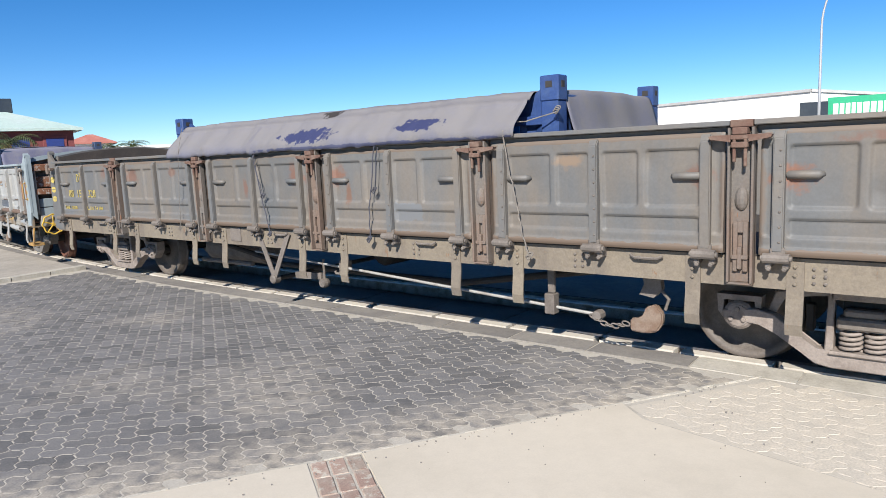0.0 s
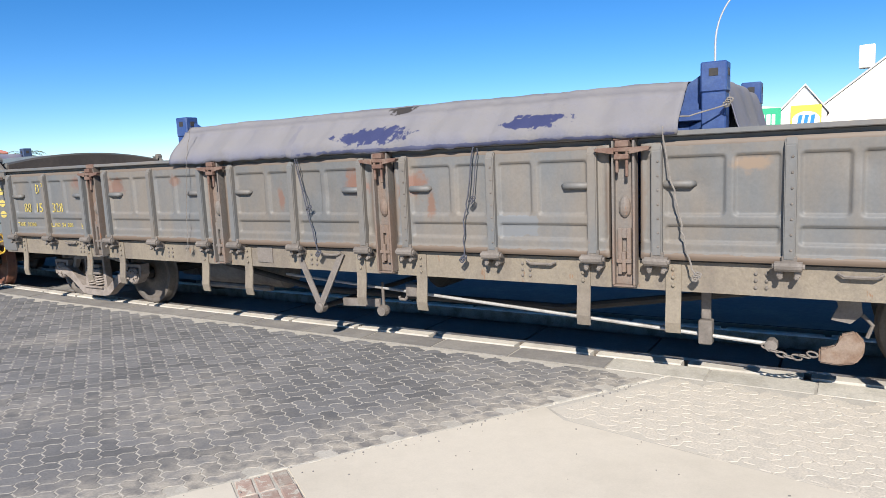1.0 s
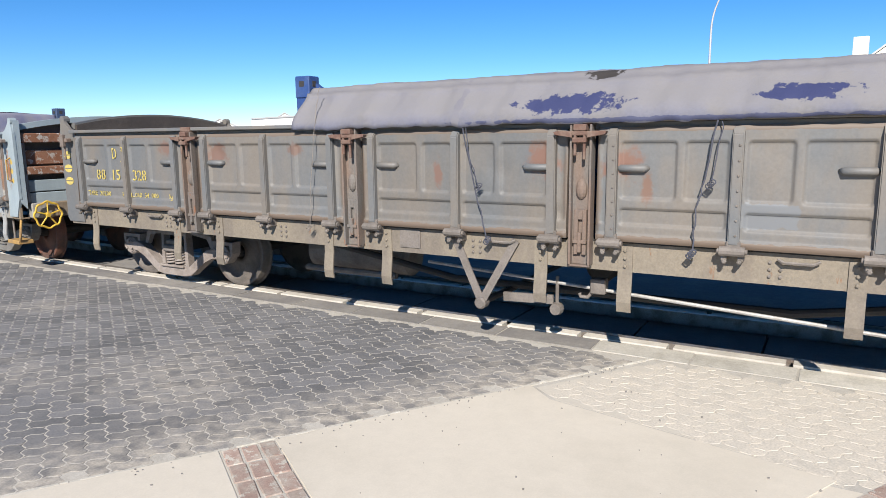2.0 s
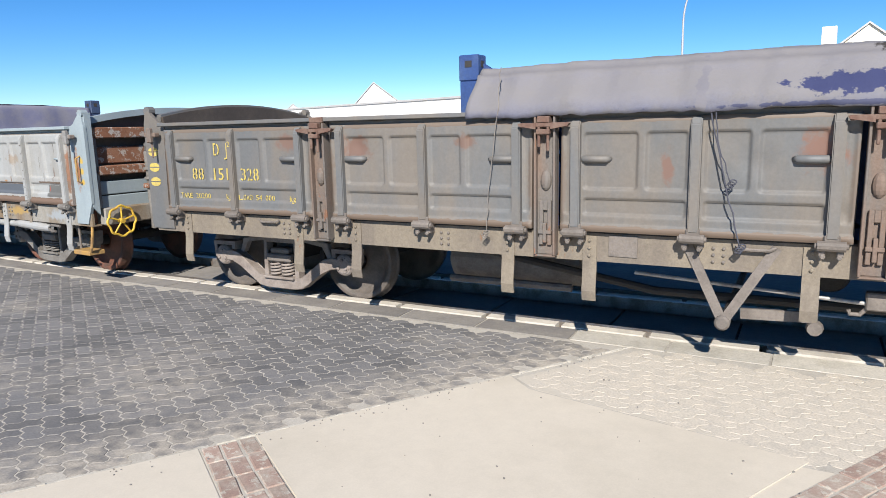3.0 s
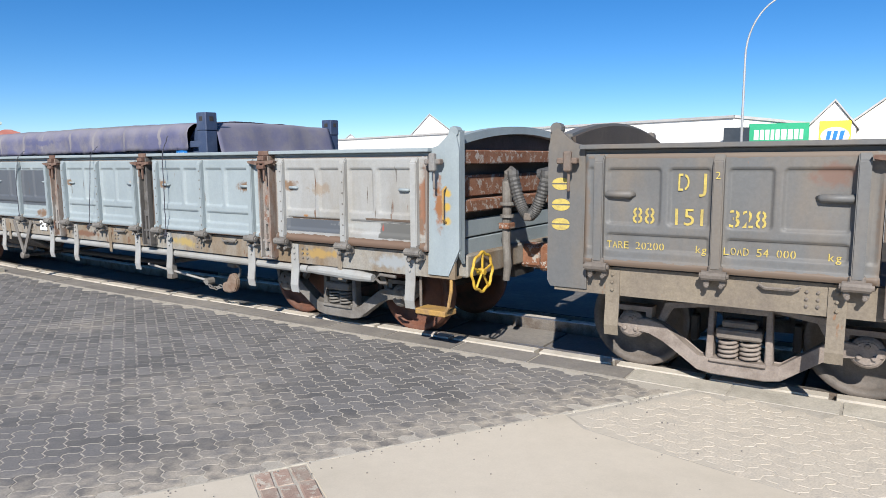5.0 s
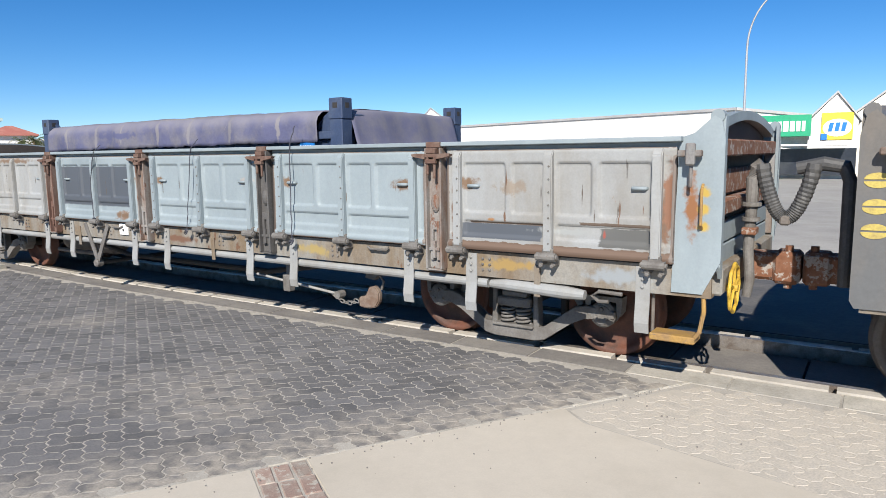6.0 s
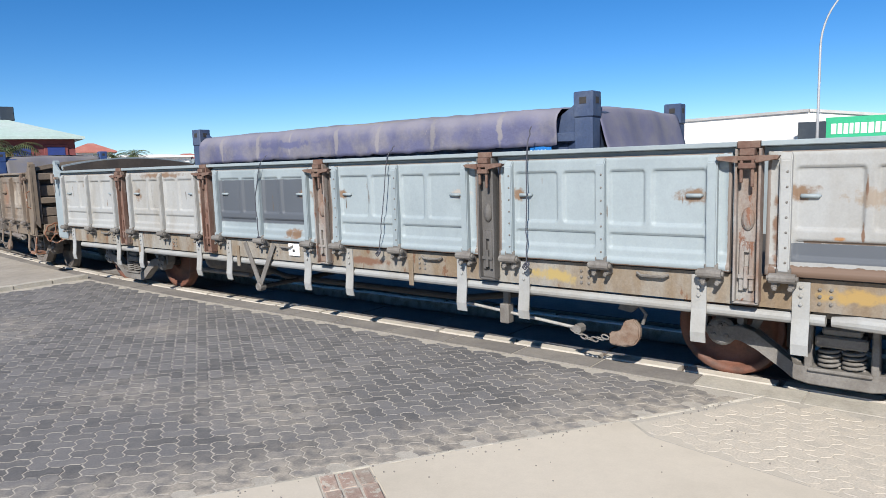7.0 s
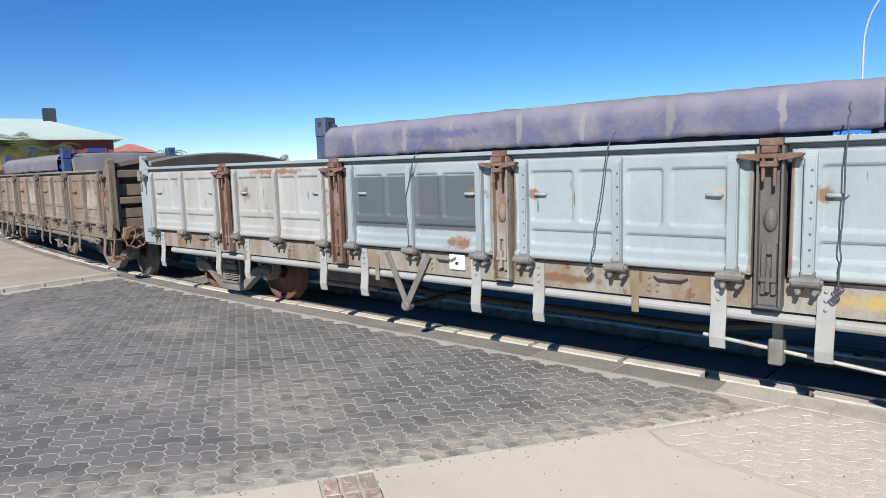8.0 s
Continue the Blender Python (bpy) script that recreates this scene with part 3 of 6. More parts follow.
def paver_paint(name, base, second, dust, dusty, island):
    """Concrete pavers, each of its own shade, with sand blown over them in drifts and along the concrete's edge."""
    m = bpy.data.materials.new(name)
    m.use_nodes = True
    nt = m.node_tree
    N, L = nt.nodes, nt.links
    b = N["Principled BSDF"]
    b.inputs["Roughness"].default_value = 0.86
    geo, info = N.new("ShaderNodeNewGeometry"), N.new("ShaderNodeObjectInfo")
    own = geo.outputs["Random Per Island"] if island else info.outputs["Random"]

    def noise_at(s, d):
        n = N.new("ShaderNodeTexNoise")
        n.inputs["Scale"].default_value, n.inputs["Detail"].default_value = s, d
        L.new(geo.outputs["Position"], n.inputs["Vector"])
        return n.outputs["Fac"]

    def span(src, a, c, lo=0.0, hi=1.0):
        r = N.new("ShaderNodeMapRange")
        r.inputs["From Min"].default_value, r.inputs["From Max"].default_value = a, c
        r.inputs["To Min"].default_value, r.inputs["To Max"].default_value = lo, hi
        L.new(src, r.inputs["Value"])
        return r.outputs[0]

    def mix(f, a, c):
        x = N.new("ShaderNodeMix")
        x.data_type = "RGBA"
        L.new(f, x.inputs[0])
        for slot, v in ((6, a), (7, c)):
            if isinstance(v, tuple):
                x.inputs[slot].default_value = (*v, 1)
            else:
                L.new(v, x.inputs[slot])
        return x.outputs[2]

    def calc(op, a, c):
        x = N.new("ShaderNodeMath")
        x.operation = op
        for slot, v in ((0, a), (1, c)):
            if isinstance(v, (int, float)):
                x.inputs[slot].default_value = v
            else:
                L.new(v, x.inputs[slot])
        return x.outputs[0]

    col = mix(own, base, second)
    dot = N.new("ShaderNodeVectorMath")
    dot.operation = "DOT_PRODUCT"
    L.new(geo.outputs["Position"], dot.inputs[0])
    dot.inputs[1].default_value = (EDGE_OUT.x, EDGE_OUT.y, 0)
    away = calc("SUBTRACT", dot.outputs["Value"], EDGE_AT.dot(EDGE_OUT))
    edge = span(away, 0.05, 0.80, 1.0, 0.0)
    drift = span(noise_at(0.55, 3), 0.48, 0.72, 0.0, 0.62)
    fleck = span(noise_at(9.0, 5), 0.36, 0.62, 0.25, 1.0)
    sand = calc("MULTIPLY", calc("MAXIMUM", calc("MAXIMUM", edge, drift), dusty), fleck)
    col = mix(sand, col, dust)
    hsv = N.new("ShaderNodeHueSaturation")
    L.new(col, hsv.inputs["Color"])
    L.new(span(noise_at(70, 4), 0.2, 0.8, 0.75, 1.25), hsv.inputs["Value"])
    L.new(hsv.outputs[0], b.inputs["Base Color"])
    bp = N.new("ShaderNodeBump")
    bp.inputs["Strength"].default_value, bp.inputs["Distance"].default_value = 0.3, 0.006
    L.new(noise_at(110, 4), bp.inputs["Height"]), L.new(bp.outputs[0], b.inputs["Normal"])
    return m


DUST = (0.385, 0.344, 0.284)
PAVER = paver_paint("charcoal_paver", (0.082, 0.082, 0.085), (0.150, 0.147, 0.148), DUST, 0.10, False)
PAVER_FIELD = paver_paint("charcoal_paver_field", (0.082, 0.082, 0.085), (0.150, 0.147, 0.148), DUST, 0.10, True)
PAVER_PALE = paver_paint("sand_covered_paver_field", (0.395, 0.362, 0.308), (0.45, 0.412, 0.347), (0.49, 0.44, 0.365), 0.80, True)


def ground_piece(name, bm, material, label, kind="structure"):
    me = keep(name, bm, material)
    return tagged(new(name, me), label, "", "", kind)


def flat(points, z0, z1):
    return slab(bmesh.new(), points, z1 - z0, "z", z0)


ground_piece("ground", sheet(lambda u, v: ((u - 0.5) * 1600, (v - 0.5) * 1600, -0.175), 8, 8), ASPHALT, "wide dusty grey ground reaching the horizon")

# line along the concrete's edge, measured from EDGE_AT
def on_edge(a, out=0.0):
    p = EDGE_AT + a * EDGE_TO + out * EDGE_OUT
    return (p.x, p.y)


def beside_track(s, off):
    x, y, a = track(s)
    return (x - math.sin(a) * off, y + math.cos(a) * off)


def along_track(bm, s0, s1, o0, o1, z0, z1, steps=1):
    ss = [s0 + (s1 - s0) * i / steps for i in range(steps + 1)]
    pts = [beside_track(s, o0) for s in ss] + [beside_track(s, o1) for s in ss[::-1]]
    return slab(bm, pts, z1 - z0, "z", z0)


NEAR = -1.10          # near edge of the edging slabs, from the centre line
ground_piece("road", flat([beside_track(s, 0.96) for s in (-60, -45, -35, -27, -20, -14, -9, -8, 30)] + [(200, 8), (200, 200), (-300, 200), (-300, 40)], -0.17, -0.03), ASPHALT, "dusty grey road and yard beyond the track")
ground_piece("ground_near", flat([(30, CENTRE - 1.15), (6, CENTRE - 1.15), (6, -4), (-12.6, -4), (-12.6, 0.5), (-60, 0.5), (-60, -60), (30, -60)], -0.17, -0.012), ASPHALT, "dusty grey ground this side of the track")
# dark strip added to deepen the train's shadow on the far ground; paving assumed
FAR_SHADE = paint("dark_far_shade_strip", (0.085, 0.083, 0.082), (0.125, 0.118, 0.11), 0.5, 1.4, 0.9, grain=25, bump=0.2)
ground_piece("pavement_far", along_track(bmesh.new(), -50, 9, 0.97, 4.1, -0.1, -0.022, 50), FAR_SHADE, "dark strip of assumed paving beyond the track, deepening the train's shade")
bed = [beside_track(s, NEAR) for s in (-12.6, -11, -9.5, -8, 6)] + [(6, -4), (-12.6, -4)]
joint_bed = ground_piece("pavement", flat(bed, -0.17, -0.0016), JOINT, "sand-filled bed between interlocking pavers")
concrete_a = ground_piece("pavement_slab", flat([on_edge(-1.78, -0.004), on_edge(0.10, -0.004), on_edge(0.06, -0.30), (0.12, 3.82), (-0.66, 2.24), on_edge(-1.78, -2.0)], -0.05, 0.006), CONCRETE, "sandy worn concrete apron beside the road")
PERP = -EDGE_OUT
ground_piece("pavement_base", flat([on_edge(-6, -0.02), on_edge(0, -0.02), (-1.6, 4.12), (0.10, 3.75), (5.5, 3.75), (5.5, -3.5), (-4.5, -3.5)], -0.1, 0.0), CONCRETE, "sandy concrete under the brick bands")
ground_piece("pavement_slab", flat([on_edge(-2.12, -0.004), on_edge(-2.12, -2.6), on_edge(-6.0, -2.6), on_edge(-6.0, -0.004)], -0.05, 0.006), CONCRETE, "sandy worn concrete apron beside the road")
ground_piece("pavement_slab", flat([(0.65, 3.95), (1.5, 5.25), (5.5, 5.2), (5.5, -1.5), (-1.2, -1.5), (-1.0, 1.1)], -0.05, 0.004), CONCRETE, "sandy worn concrete apron beside the road")

ground_piece("pavement_sand", flat([on_edge(0.12, -0.06), on_edge(1.1, -0.06), (4.4, 5.2), (4.4, 4.0), (0.9, 4.6), (0.14, 3.84), on_edge(0.10, -0.32)], -0.05, -0.0010), DRIFT, "pale sand drifted over the pavers")

# broken lip where the concrete meets the pavers
rnd = random.Random(5)
lip = bmesh.new()
a = -3.3
while a < 1.28:
    step = rnd.uniform(0.04, 0.13)
    w = rnd.uniform(0.003, 0.018)
    if rnd.random() < 0.6:
        o = rnd.uniform(-0.006, 0.008)
        slab(lip, [on_edge(a, o - 0.004), on_edge(a + step, o - 0.004), on_edge(a + step * rnd.uniform(0.85, 1), o + w), on_edge(a + 0.01, o + w * rnd.uniform(0.6, 1.1))], 0.05 + rnd.uniform(0.003, 0.011), "z", -0.05)
    a += step
a = -3.3
while a < 1.26:
    step = rnd.uniform(0.10, 0.30)
    w0, w1 = rnd.uniform(0.012, 0.034), rnd.uniform(0.012, 0.034)
    slab(lip, [on_edge(a, -0.012), on_edge(a + step, -0.012), on_edge(a + step, w1), on_edge(a + step * 0.5, w0), on_edge(a, w1 * 0.8)], 0.05 + rnd.uniform(0.001, 0.005), "z", -0.05)
    a += step + (rnd.uniform(0.02, 0.10) if rnd.random() < 0.3 else 0.0)
ground_piece("trim", lip, PALE_EDGE, "broken pale cement lip along the concrete edge")

# two bands of red brick set into the concrete
def brick_band(name, start, to, across, n, m, size, label):
    band = ground_piece(name, flat([tuple(start), tuple(start + to * (n * size[0])), tuple(start + to * (n * size[0]) + across * (m * size[1])), tuple(start + across * (m * size[1]))], -0.05, 0.001), JOINT, label)
    bm = box(bmesh.new(), -size[0] / 2 + 0.006, size[0] / 2 - 0.006, -size[1] / 2 + 0.006, size[1] / 2 - 0.006, -0.03, 0.008, bevel=0.006)
    me = keep("brick", bm, RED_BRICK)
    yaw = math.degrees(math.atan2(to.y, to.x))
    r = random.Random(name)
    for i in range(n):
        for j in range(m):
            p = start + to * ((i + 0.5) * size[0]) + across * ((j + 0.5) * size[1])
            mesh_part("brick", me, band, at=pose(p.x, p.y, r.uniform(-0.004, 0.003), r.uniform(-1, 1), r.uniform(-1, 1), yaw + r.uniform(-2, 2)))


brick_band("pavement_band", Vector(on_edge(-2.11, -0.01)), PERP, EDGE_TO, 12, 3, (0.22, 0.108), "worn red brick band crossing the concrete")
brick_band("pavement_band", Vector((-0.65, 2.20)), Vector((0.50, 0.866)), Vector((0.866, -0.50)), 14, 3, (0.20, 0.105), "worn red brick band crossing the concrete")

# kerb and verge past the pavers
kb = ground_piece("kerb", bmesh.new(), PALE_EDGE, "pale worn concrete kerb at the edge of the verge")
for i in range(7):
    y0 = 1.2 + 0.62 * i
    part("kerb_stone", flat([(-12.42 - 0.02 * i, y0), (-12.42 - 0.02 * (i + 1), y0 + 0.60), (-12.60 - 0.02 * (i + 1), y0 + 0.60), (-12.60 - 0.02 * i, y0)], -0.05, 0.07), PALE_EDGE, kb)
ground_piece("verge", flat([(-12.62, 0.5), (-12.74, 5.45), *[beside_track(s, NEAR) for s in (-14, -16, -18, -22, -27, -34, -46)], (-60, 0.5)], -0.17, 0.05), SAND, "pale sandy verge beside the track")

# edging slabs, rails and the concrete between them
edging = ground_piece("track_edging", along_track(bmesh.new(), -50, 8, NEAR - 0.035, -0.79, -0.16, -0.003, 60), MORTAR, "pale mortar line beside grey track edging slabs")
s = -46.0
r = random.Random(3)
while s < 6:
    n = r.uniform(0.72, 0.92)
    part("edging_slab", along_track(bmesh.new(), s, s + n - 0.022, NEAR + 0.01, -0.785, -0.16, 0.002 + r.uniform(-0.003, 0.004), 1), PALE_EDGE if s > -2.3 else KERB, edging)
    s += n
# the bed's near-black colour holds the shade between the rails
bed = ground_piece("track_bed", along_track(bmesh.new(), -52, 9, -0.80, 0.95, -0.17, -0.15, 64), UNDER, "near-black bed under the rails, shade put into its colour")
for side, o0, o1 in ((-1, -0.775, -0.655), (1, 0.605, 0.70)):
    s = -40.0
    while s < 6:
        n = r.uniform(0.75, 1.0)
        part("rail_packing", along_track(bmesh.new(), s, s + n - 0.055, o0, o1, -0.16, (0.015 if side < 0 else -0.002) + r.uniform(-0.003, 0.004), 1), STRIP, bed)
        s += n
s = -40.0
while s < 6:
    n = r.uniform(1.1, 1.3)
    part("infill_slab", along_track(bmesh.new(), s, s + n - 0.025, -0.45, 0.45, -0.16, -0.105 + r.uniform(-0.003, 0.003), 1), KERB, bed)
    s += n
for side in (-1, 1):
    ground_piece("rail", along_track(bmesh.new(), -52, 9, *sorted((side * 0.533, side * 0.60)), -0.15, 0.0, 64), RAIL, "worn steel rail set flush in concrete")

# ---- background ----
WHITE_WALL = paint("white_rendered_wall", (0.72, 0.70, 0.66), (0.66, 0.645, 0.61), 0.4, 0.3, 0.85, grain=20, bump=0.05)
CREAM_WALL = paint("cream_rendered_wall", (0.78, 0.73, 0.62), (0.72, 0.67, 0.56), 0.4, 0.3, 0.85, grain=20, bump=0.05)
GREY_ROOF = paint("grey_roof_edge", (0.42, 0.41, 0.40), (0.36, 0.35, 0.34), 0.4, 0.5, 0.7)
GREEN_SIGN = paint("green_sign_panel", (0.01, 0.31, 0.15), (0.012, 0.28, 0.135), 0.3, 1, 0.5)
YELLOW_SIGN = paint("yellow_sign_panel", (0.85, 0.66, 0.05), (0.8, 0.6, 0.05), 0.3, 1, 0.5)
BLUE_SIGN = paint("blue_sign_shape", (0.01, 0.17, 0.50), (0.01, 0.15, 0.45), 0.3, 1, 0.5)
DARK_GLASS = paint("dark_shop_glass", (0.03, 0.035, 0.045), (0.05, 0.055, 0.06), 0.4, 0.4, 0.15, bump=0.0)
RED_WALL = paint("dark_red_wall", (0.17, 0.045, 0.045), (0.14, 0.04, 0.04), 0.4, 0.6, 0.85)
BLUE_FRAME = paint("bright_blue_shutter", (0.015, 0.035, 0.17), (0.015, 0.03, 0.13), 0.4, 1.0, 0.6)
MINT_ROOF = paint("pale_green_metal_roof", (0.42, 0.53, 0.48), (0.46, 0.54, 0.51), 0.4, 0.5, 0.5)
RED_ROOF = paint("red_tiled_roof", (0.36, 0.13, 0.10), (0.4, 0.17, 0.13), 0.4, 1.0, 0.8)
GREEN_ROOF = paint("green_metal_roof", (0.16, 0.42, 0.32), (0.2, 0.45, 0.35), 0.4, 0.6, 0.5)
LAMP_STEEL = paint("galvanised_pole", (0.42, 0.43, 0.44), (0.36, 0.37, 0.38), 0.4, 2, 0.45, metal=0.3)
LEAF = paint("palm_leaf_green", (0.06, 0.085, 0.03), (0.12, 0.12, 0.04), 0.5, 3, 0.7)
LEAF_DRY = paint("dry_palm_leaf", (0.26, 0.17, 0.06), (0.2, 0.13, 0.05), 0.5, 3, 0.8)
BARK = paint("palm_bark", (0.16, 0.12, 0.09), None, 0.5, 6, 0.9)


def seen_at(yaw, dist, elev=0.0):
    """A place by its heading from the camera, its distance and its rise a metre."""
    a = math.radians(yaw)
    return Vector((-math.sin(a) * dist, math.cos(a) * dist, 1.83 + elev * dist))


def wall_between(p, q, top_p, top_q, thick=0.3):
    """A wall from p to q on the ground, with its own height at either end."""
    bm = bmesh.new()
    p, q = Vector((p[0], p[1], 0)), Vector((q[0], q[1], 0))
    n = (q - p).cross(Vector((0, 0, 1))).normalized() * thick
    lo = [bm.verts.new(v + Vector((0, 0, -0.2))) for v in (p, q, q - n, p - n)]
    hi = [bm.verts.new(v + Vector((0, 0, h))) for v, h in ((p, top_p), (q, top_q), (q - n, top_q), (p - n, top_p))]
    bm.faces.new(lo), bm.faces.new(hi)
    for i in range(4):
        bm.faces.new((lo[i], lo[(i + 1) % 4], hi[(i + 1) % 4], hi[i]))
    return bm


D = 50.0
shop = thing("shop_building", "long white retail building with a low parapet and shop signs", "building")
corner = seen_at(9.7, D, 0.054)
far_l = seen_at(45.6, D * 2.08, 0.026)
front_r = seen_at(4.6, D * 1.02, 0.042)
part("wall", wall_between(far_l, corner, far_l.z, corner.z), WHITE_WALL, shop)
part("wall", wall_between(corner, front_r, corner.z, front_r.z), WHITE_WALL, shop)
for p, q in ((far_l, corner), (corner, front_r)):
    cap = bmesh.new()
    d = (q - p)
    n = Vector((d.x, d.y, 0)).normalized().cross(Vector((0, 0, 1)))
    vs = [p + n * 0.12, q + n * 0.12, q - n * 0.5, p - n * 0.5]
    lo, hi = [cap.verts.new(v - Vector((0, 0, 0.02))) for v in vs], [cap.verts.new(v + Vector((0, 0, 0.16))) for v in vs]
    cap.faces.new(lo), cap.faces.new(hi)
    for i in range(4):
        cap.faces.new((lo[i], lo[(i + 1) % 4], hi[(i + 1) % 4], hi[i]))
    part("parapet_cap", cap, GREY_ROOF, shop)


def facing(yaw, dist):
    """A pose at the ground on that heading, whose y axis points away from the camera."""
    p = seen_at(yaw, dist)
    return pose(p.x, p.y, 0, 0, 0, yaw)


panel_at = facing(6.6, D * 0.995)
k = D / 50
sign_ob = part("sign", boxes((-1.76 * k, 1.76 * k, -0.12, 0.0, 1.83 + 0.017 * D, 1.83 + 0.0445 * D), bevel=0.02), GREEN_SIGN, shop, "green shop sign with white marks", at=panel_at)
xs = -1.45
for w in (0.34, 0.30, 0.30, 0.26, 0.30, 0.38, 0.34, 0.30, 0.26):
    part("sign_mark", boxes((xs, xs + w - 0.06, -0.15, -0.12, 1.83 + 0.0235 * D, 1.83 + 0.0365 * D), bevel=0.01), BAR_WHITE, sign_ob, "white bar")
    xs += w + 0.02
part("window", boxes((-0.78, 0.78, -0.06, 0.03, 1.83 + 0.014 * D, 1.83 + 0.040 * D)), DARK_GLASS, shop, "dark high window", at=facing(9.5, D * 0.985))
for i in range(5):
    part("shop_window", boxes((-1.2, 1.2, -0.06, 0.03, 0.25, 1.9)), DARK_GLASS, shop, "dark shop window", at=facing(9.0 - 1.6 * i + 0.4, D * 0.985))
part("awning", boxes((-3.4, 3.4, -1.2, 0.02, 2.05, 2.18), bevel=0.02), WHITE_WALL, shop, at=facing(6.2, D * 0.98))


def gable(name, yaw_l, yaw_p, yaw_r, base, peak, dist, material, label):
    g = thing(name, label, "building")
    xl, xr = dist * math.tan(math.radians(yaw_p - yaw_l)), dist * math.tan(math.radians(yaw_p - yaw_r))
    zb, zp = 1.83 + base * dist, 1.83 + peak * dist
    at = facing(yaw_p, dist)
    part("wall", slab(bmesh.new(), [(xl, -0.2), (xr, -0.2), (xr, zb), (0, zp), (xl, zb)], 0.3, "y"), material, g, at=at)
    for x in (xl, xr):
        m = math.copysign(0.18, x)
        part("roof", slab(bmesh.new(), [(x + m, zb - 0.10), (0, zp + 0.02), (0, zp + 0.16), (x + m, zb + 0.05)], 9.0, "y", -0.15), GREY_ROOF, g, at=at)
    return g, at


g1, at1 = gable("gabled_shop", 4.75, 3.0, 1.6, 0.036, 0.070, D * 1.0, WHITE_WALL, "white gabled shop front with a yellow and blue sign")
sg = part("sign", boxes((-0.80, 0.95, -0.08, 0.0, 1.83 + 0.012 * D, 1.83 + 0.046 * D), bevel=0.02), YELLOW_SIGN, g1, "yellow sign with white oval and blue marks", at=at1)
oval = bmesh.new()
slab(oval, [(0.08 + 0.80 * math.cos(a), 1.83 + 0.027 * D + 0.55 * math.sin(a)) for a in (2 * math.pi * i / 28 for i in range(28))], 0.03, "y", -0.11)
part("sign_oval", oval, BAR_WHITE, sg)
for x in (-0.42, -0.06, 0.30):
    part("sign_mark", slab(bmesh.new(), [(x, 1.83 + 0.0225 * D), (x + 0.22, 1.83 + 0.0225 * D), (x + 0.32, 1.83 + 0.0335 * D), (x + 0.08, 1.83 + 0.0335 * D)], 0.02, "y", -0.13), BLUE_SIGN, sg, "blue bar")
part("sign_foot", boxes((-0.80, -0.45, -0.10, -0.08, 1.83 + 0.012 * D, 1.83 + 0.020 * D)), BLUE_SIGN, sg)
g2, at2 = gable("gabled_house", 1.7, -3.2, -8.0, 0.045, 0.113, D * 1.08, CREAM_WALL, "tall cream gabled house behind the shops")
part("chimney", boxes((-2.75, -1.85, 0.2, 1.2, 6.5, 8.0), bevel=0.03), CREAM_WALL, g2, at=at2)
gable("gabled_house", 35.4, 33.75, 31.4, 0.034, 0.066, D * 1.75, WHITE_WALL, "white gabled roof rising behind the long wall")
for yaw, w, h, d in ((43, 3.0, 0.034, 120), (40.3, 2.2, 0.038, 118), (48, 3.0, 0.026, 130)):
    gable("gabled_house", yaw + w * 0.5, yaw, yaw - w * 0.5, h * 0.55, h, d, WHITE_WALL, "low white house far behind the wall")


def street_lamp():
    t = thing("street_lamp", "tall pale street lamp with a curved arm", "street lamp", at=facing(9.15, 36))
    path = [(0, 0, 0), (0, 0, 4.0), (0, 0, 6.6)]
    for i in range(1, 13):
        a = math.pi / 2 * i / 12
        path.append((1.9 * (1 - math.cos(a)), 0, 6.6 + 2.7 * math.sin(a)))
    part("pole", tubes((path, [0.075, 0.06, 0.05] + [0.048 - 0.0012 * i for i in range(12)]), seg=12), LAMP_STEEL, t, smooth=True)
    part("base_plate", boxes((-0.2, 0.2, -0.2, 0.2, -0.06, 0.03), bevel=0.01), LAMP_STEEL, t)
    part("lamp_head", boxes((1.8, 2.6, -0.14, 0.14, 9.2, 9.36), bevel=0.05), LAMP_STEEL, t, "grey luminaire")


street_lamp()


def far_house(label, yaw, width, depth, dist, eave, ridge, wall, roof, openings=0, frame=None):
    h = thing("house", label, "house", at=facing(yaw, dist))
    zw, zr = 1.83 + eave * dist, 1.83 + ridge * dist
    part("wall", boxes((-width / 2, width / 2, 0, depth, -0.1, zw)), wall, h)
    bm = bmesh.new()
    e = 0.5
    lo = [bm.verts.new(v) for v in ((-width / 2 - e, -e, zw), (width / 2 + e, -e, zw), (width / 2 + e, depth + e, zw), (-width / 2 - e, depth + e, zw))]
    up = [bm.verts.new((v.co.x, v.co.y, zw + 0.14)) for v in lo]
    top = [bm.verts.new((-width / 2 + depth * 0.45, depth / 2, zr)), bm.verts.new((width / 2 - depth * 0.45, depth / 2, zr))]
    bm.faces.new(lo)
    for i in range(4):
        bm.faces.new((lo[i], lo[(i + 1) % 4], up[(i + 1) % 4], up[i]))
    bm.faces.new((up[0], up[1], top[1], top[0])), bm.faces.new((up[1], up[2], top[1])), bm.faces.new((up[2], up[3], top[0], top[1])), bm.faces.new((up[3], up[0], top[0]))
    part("roof", bm, roof, h)
    for i in range(openings):
        x = width / 2 - 1.0 - 1.75 * i
        win = part("window", boxes((x - 0.62, x + 0.62, -0.06, 0.02, zw - 2.0, zw - 0.30), bevel=0.02), frame, h, "blue framed window")
        part("pane", boxes((x - 0.45, x + 0.45, -0.08, -0.05, zw - 1.85, zw - 0.45)), BLUE_FRAME, win)
    return h, zw, zr


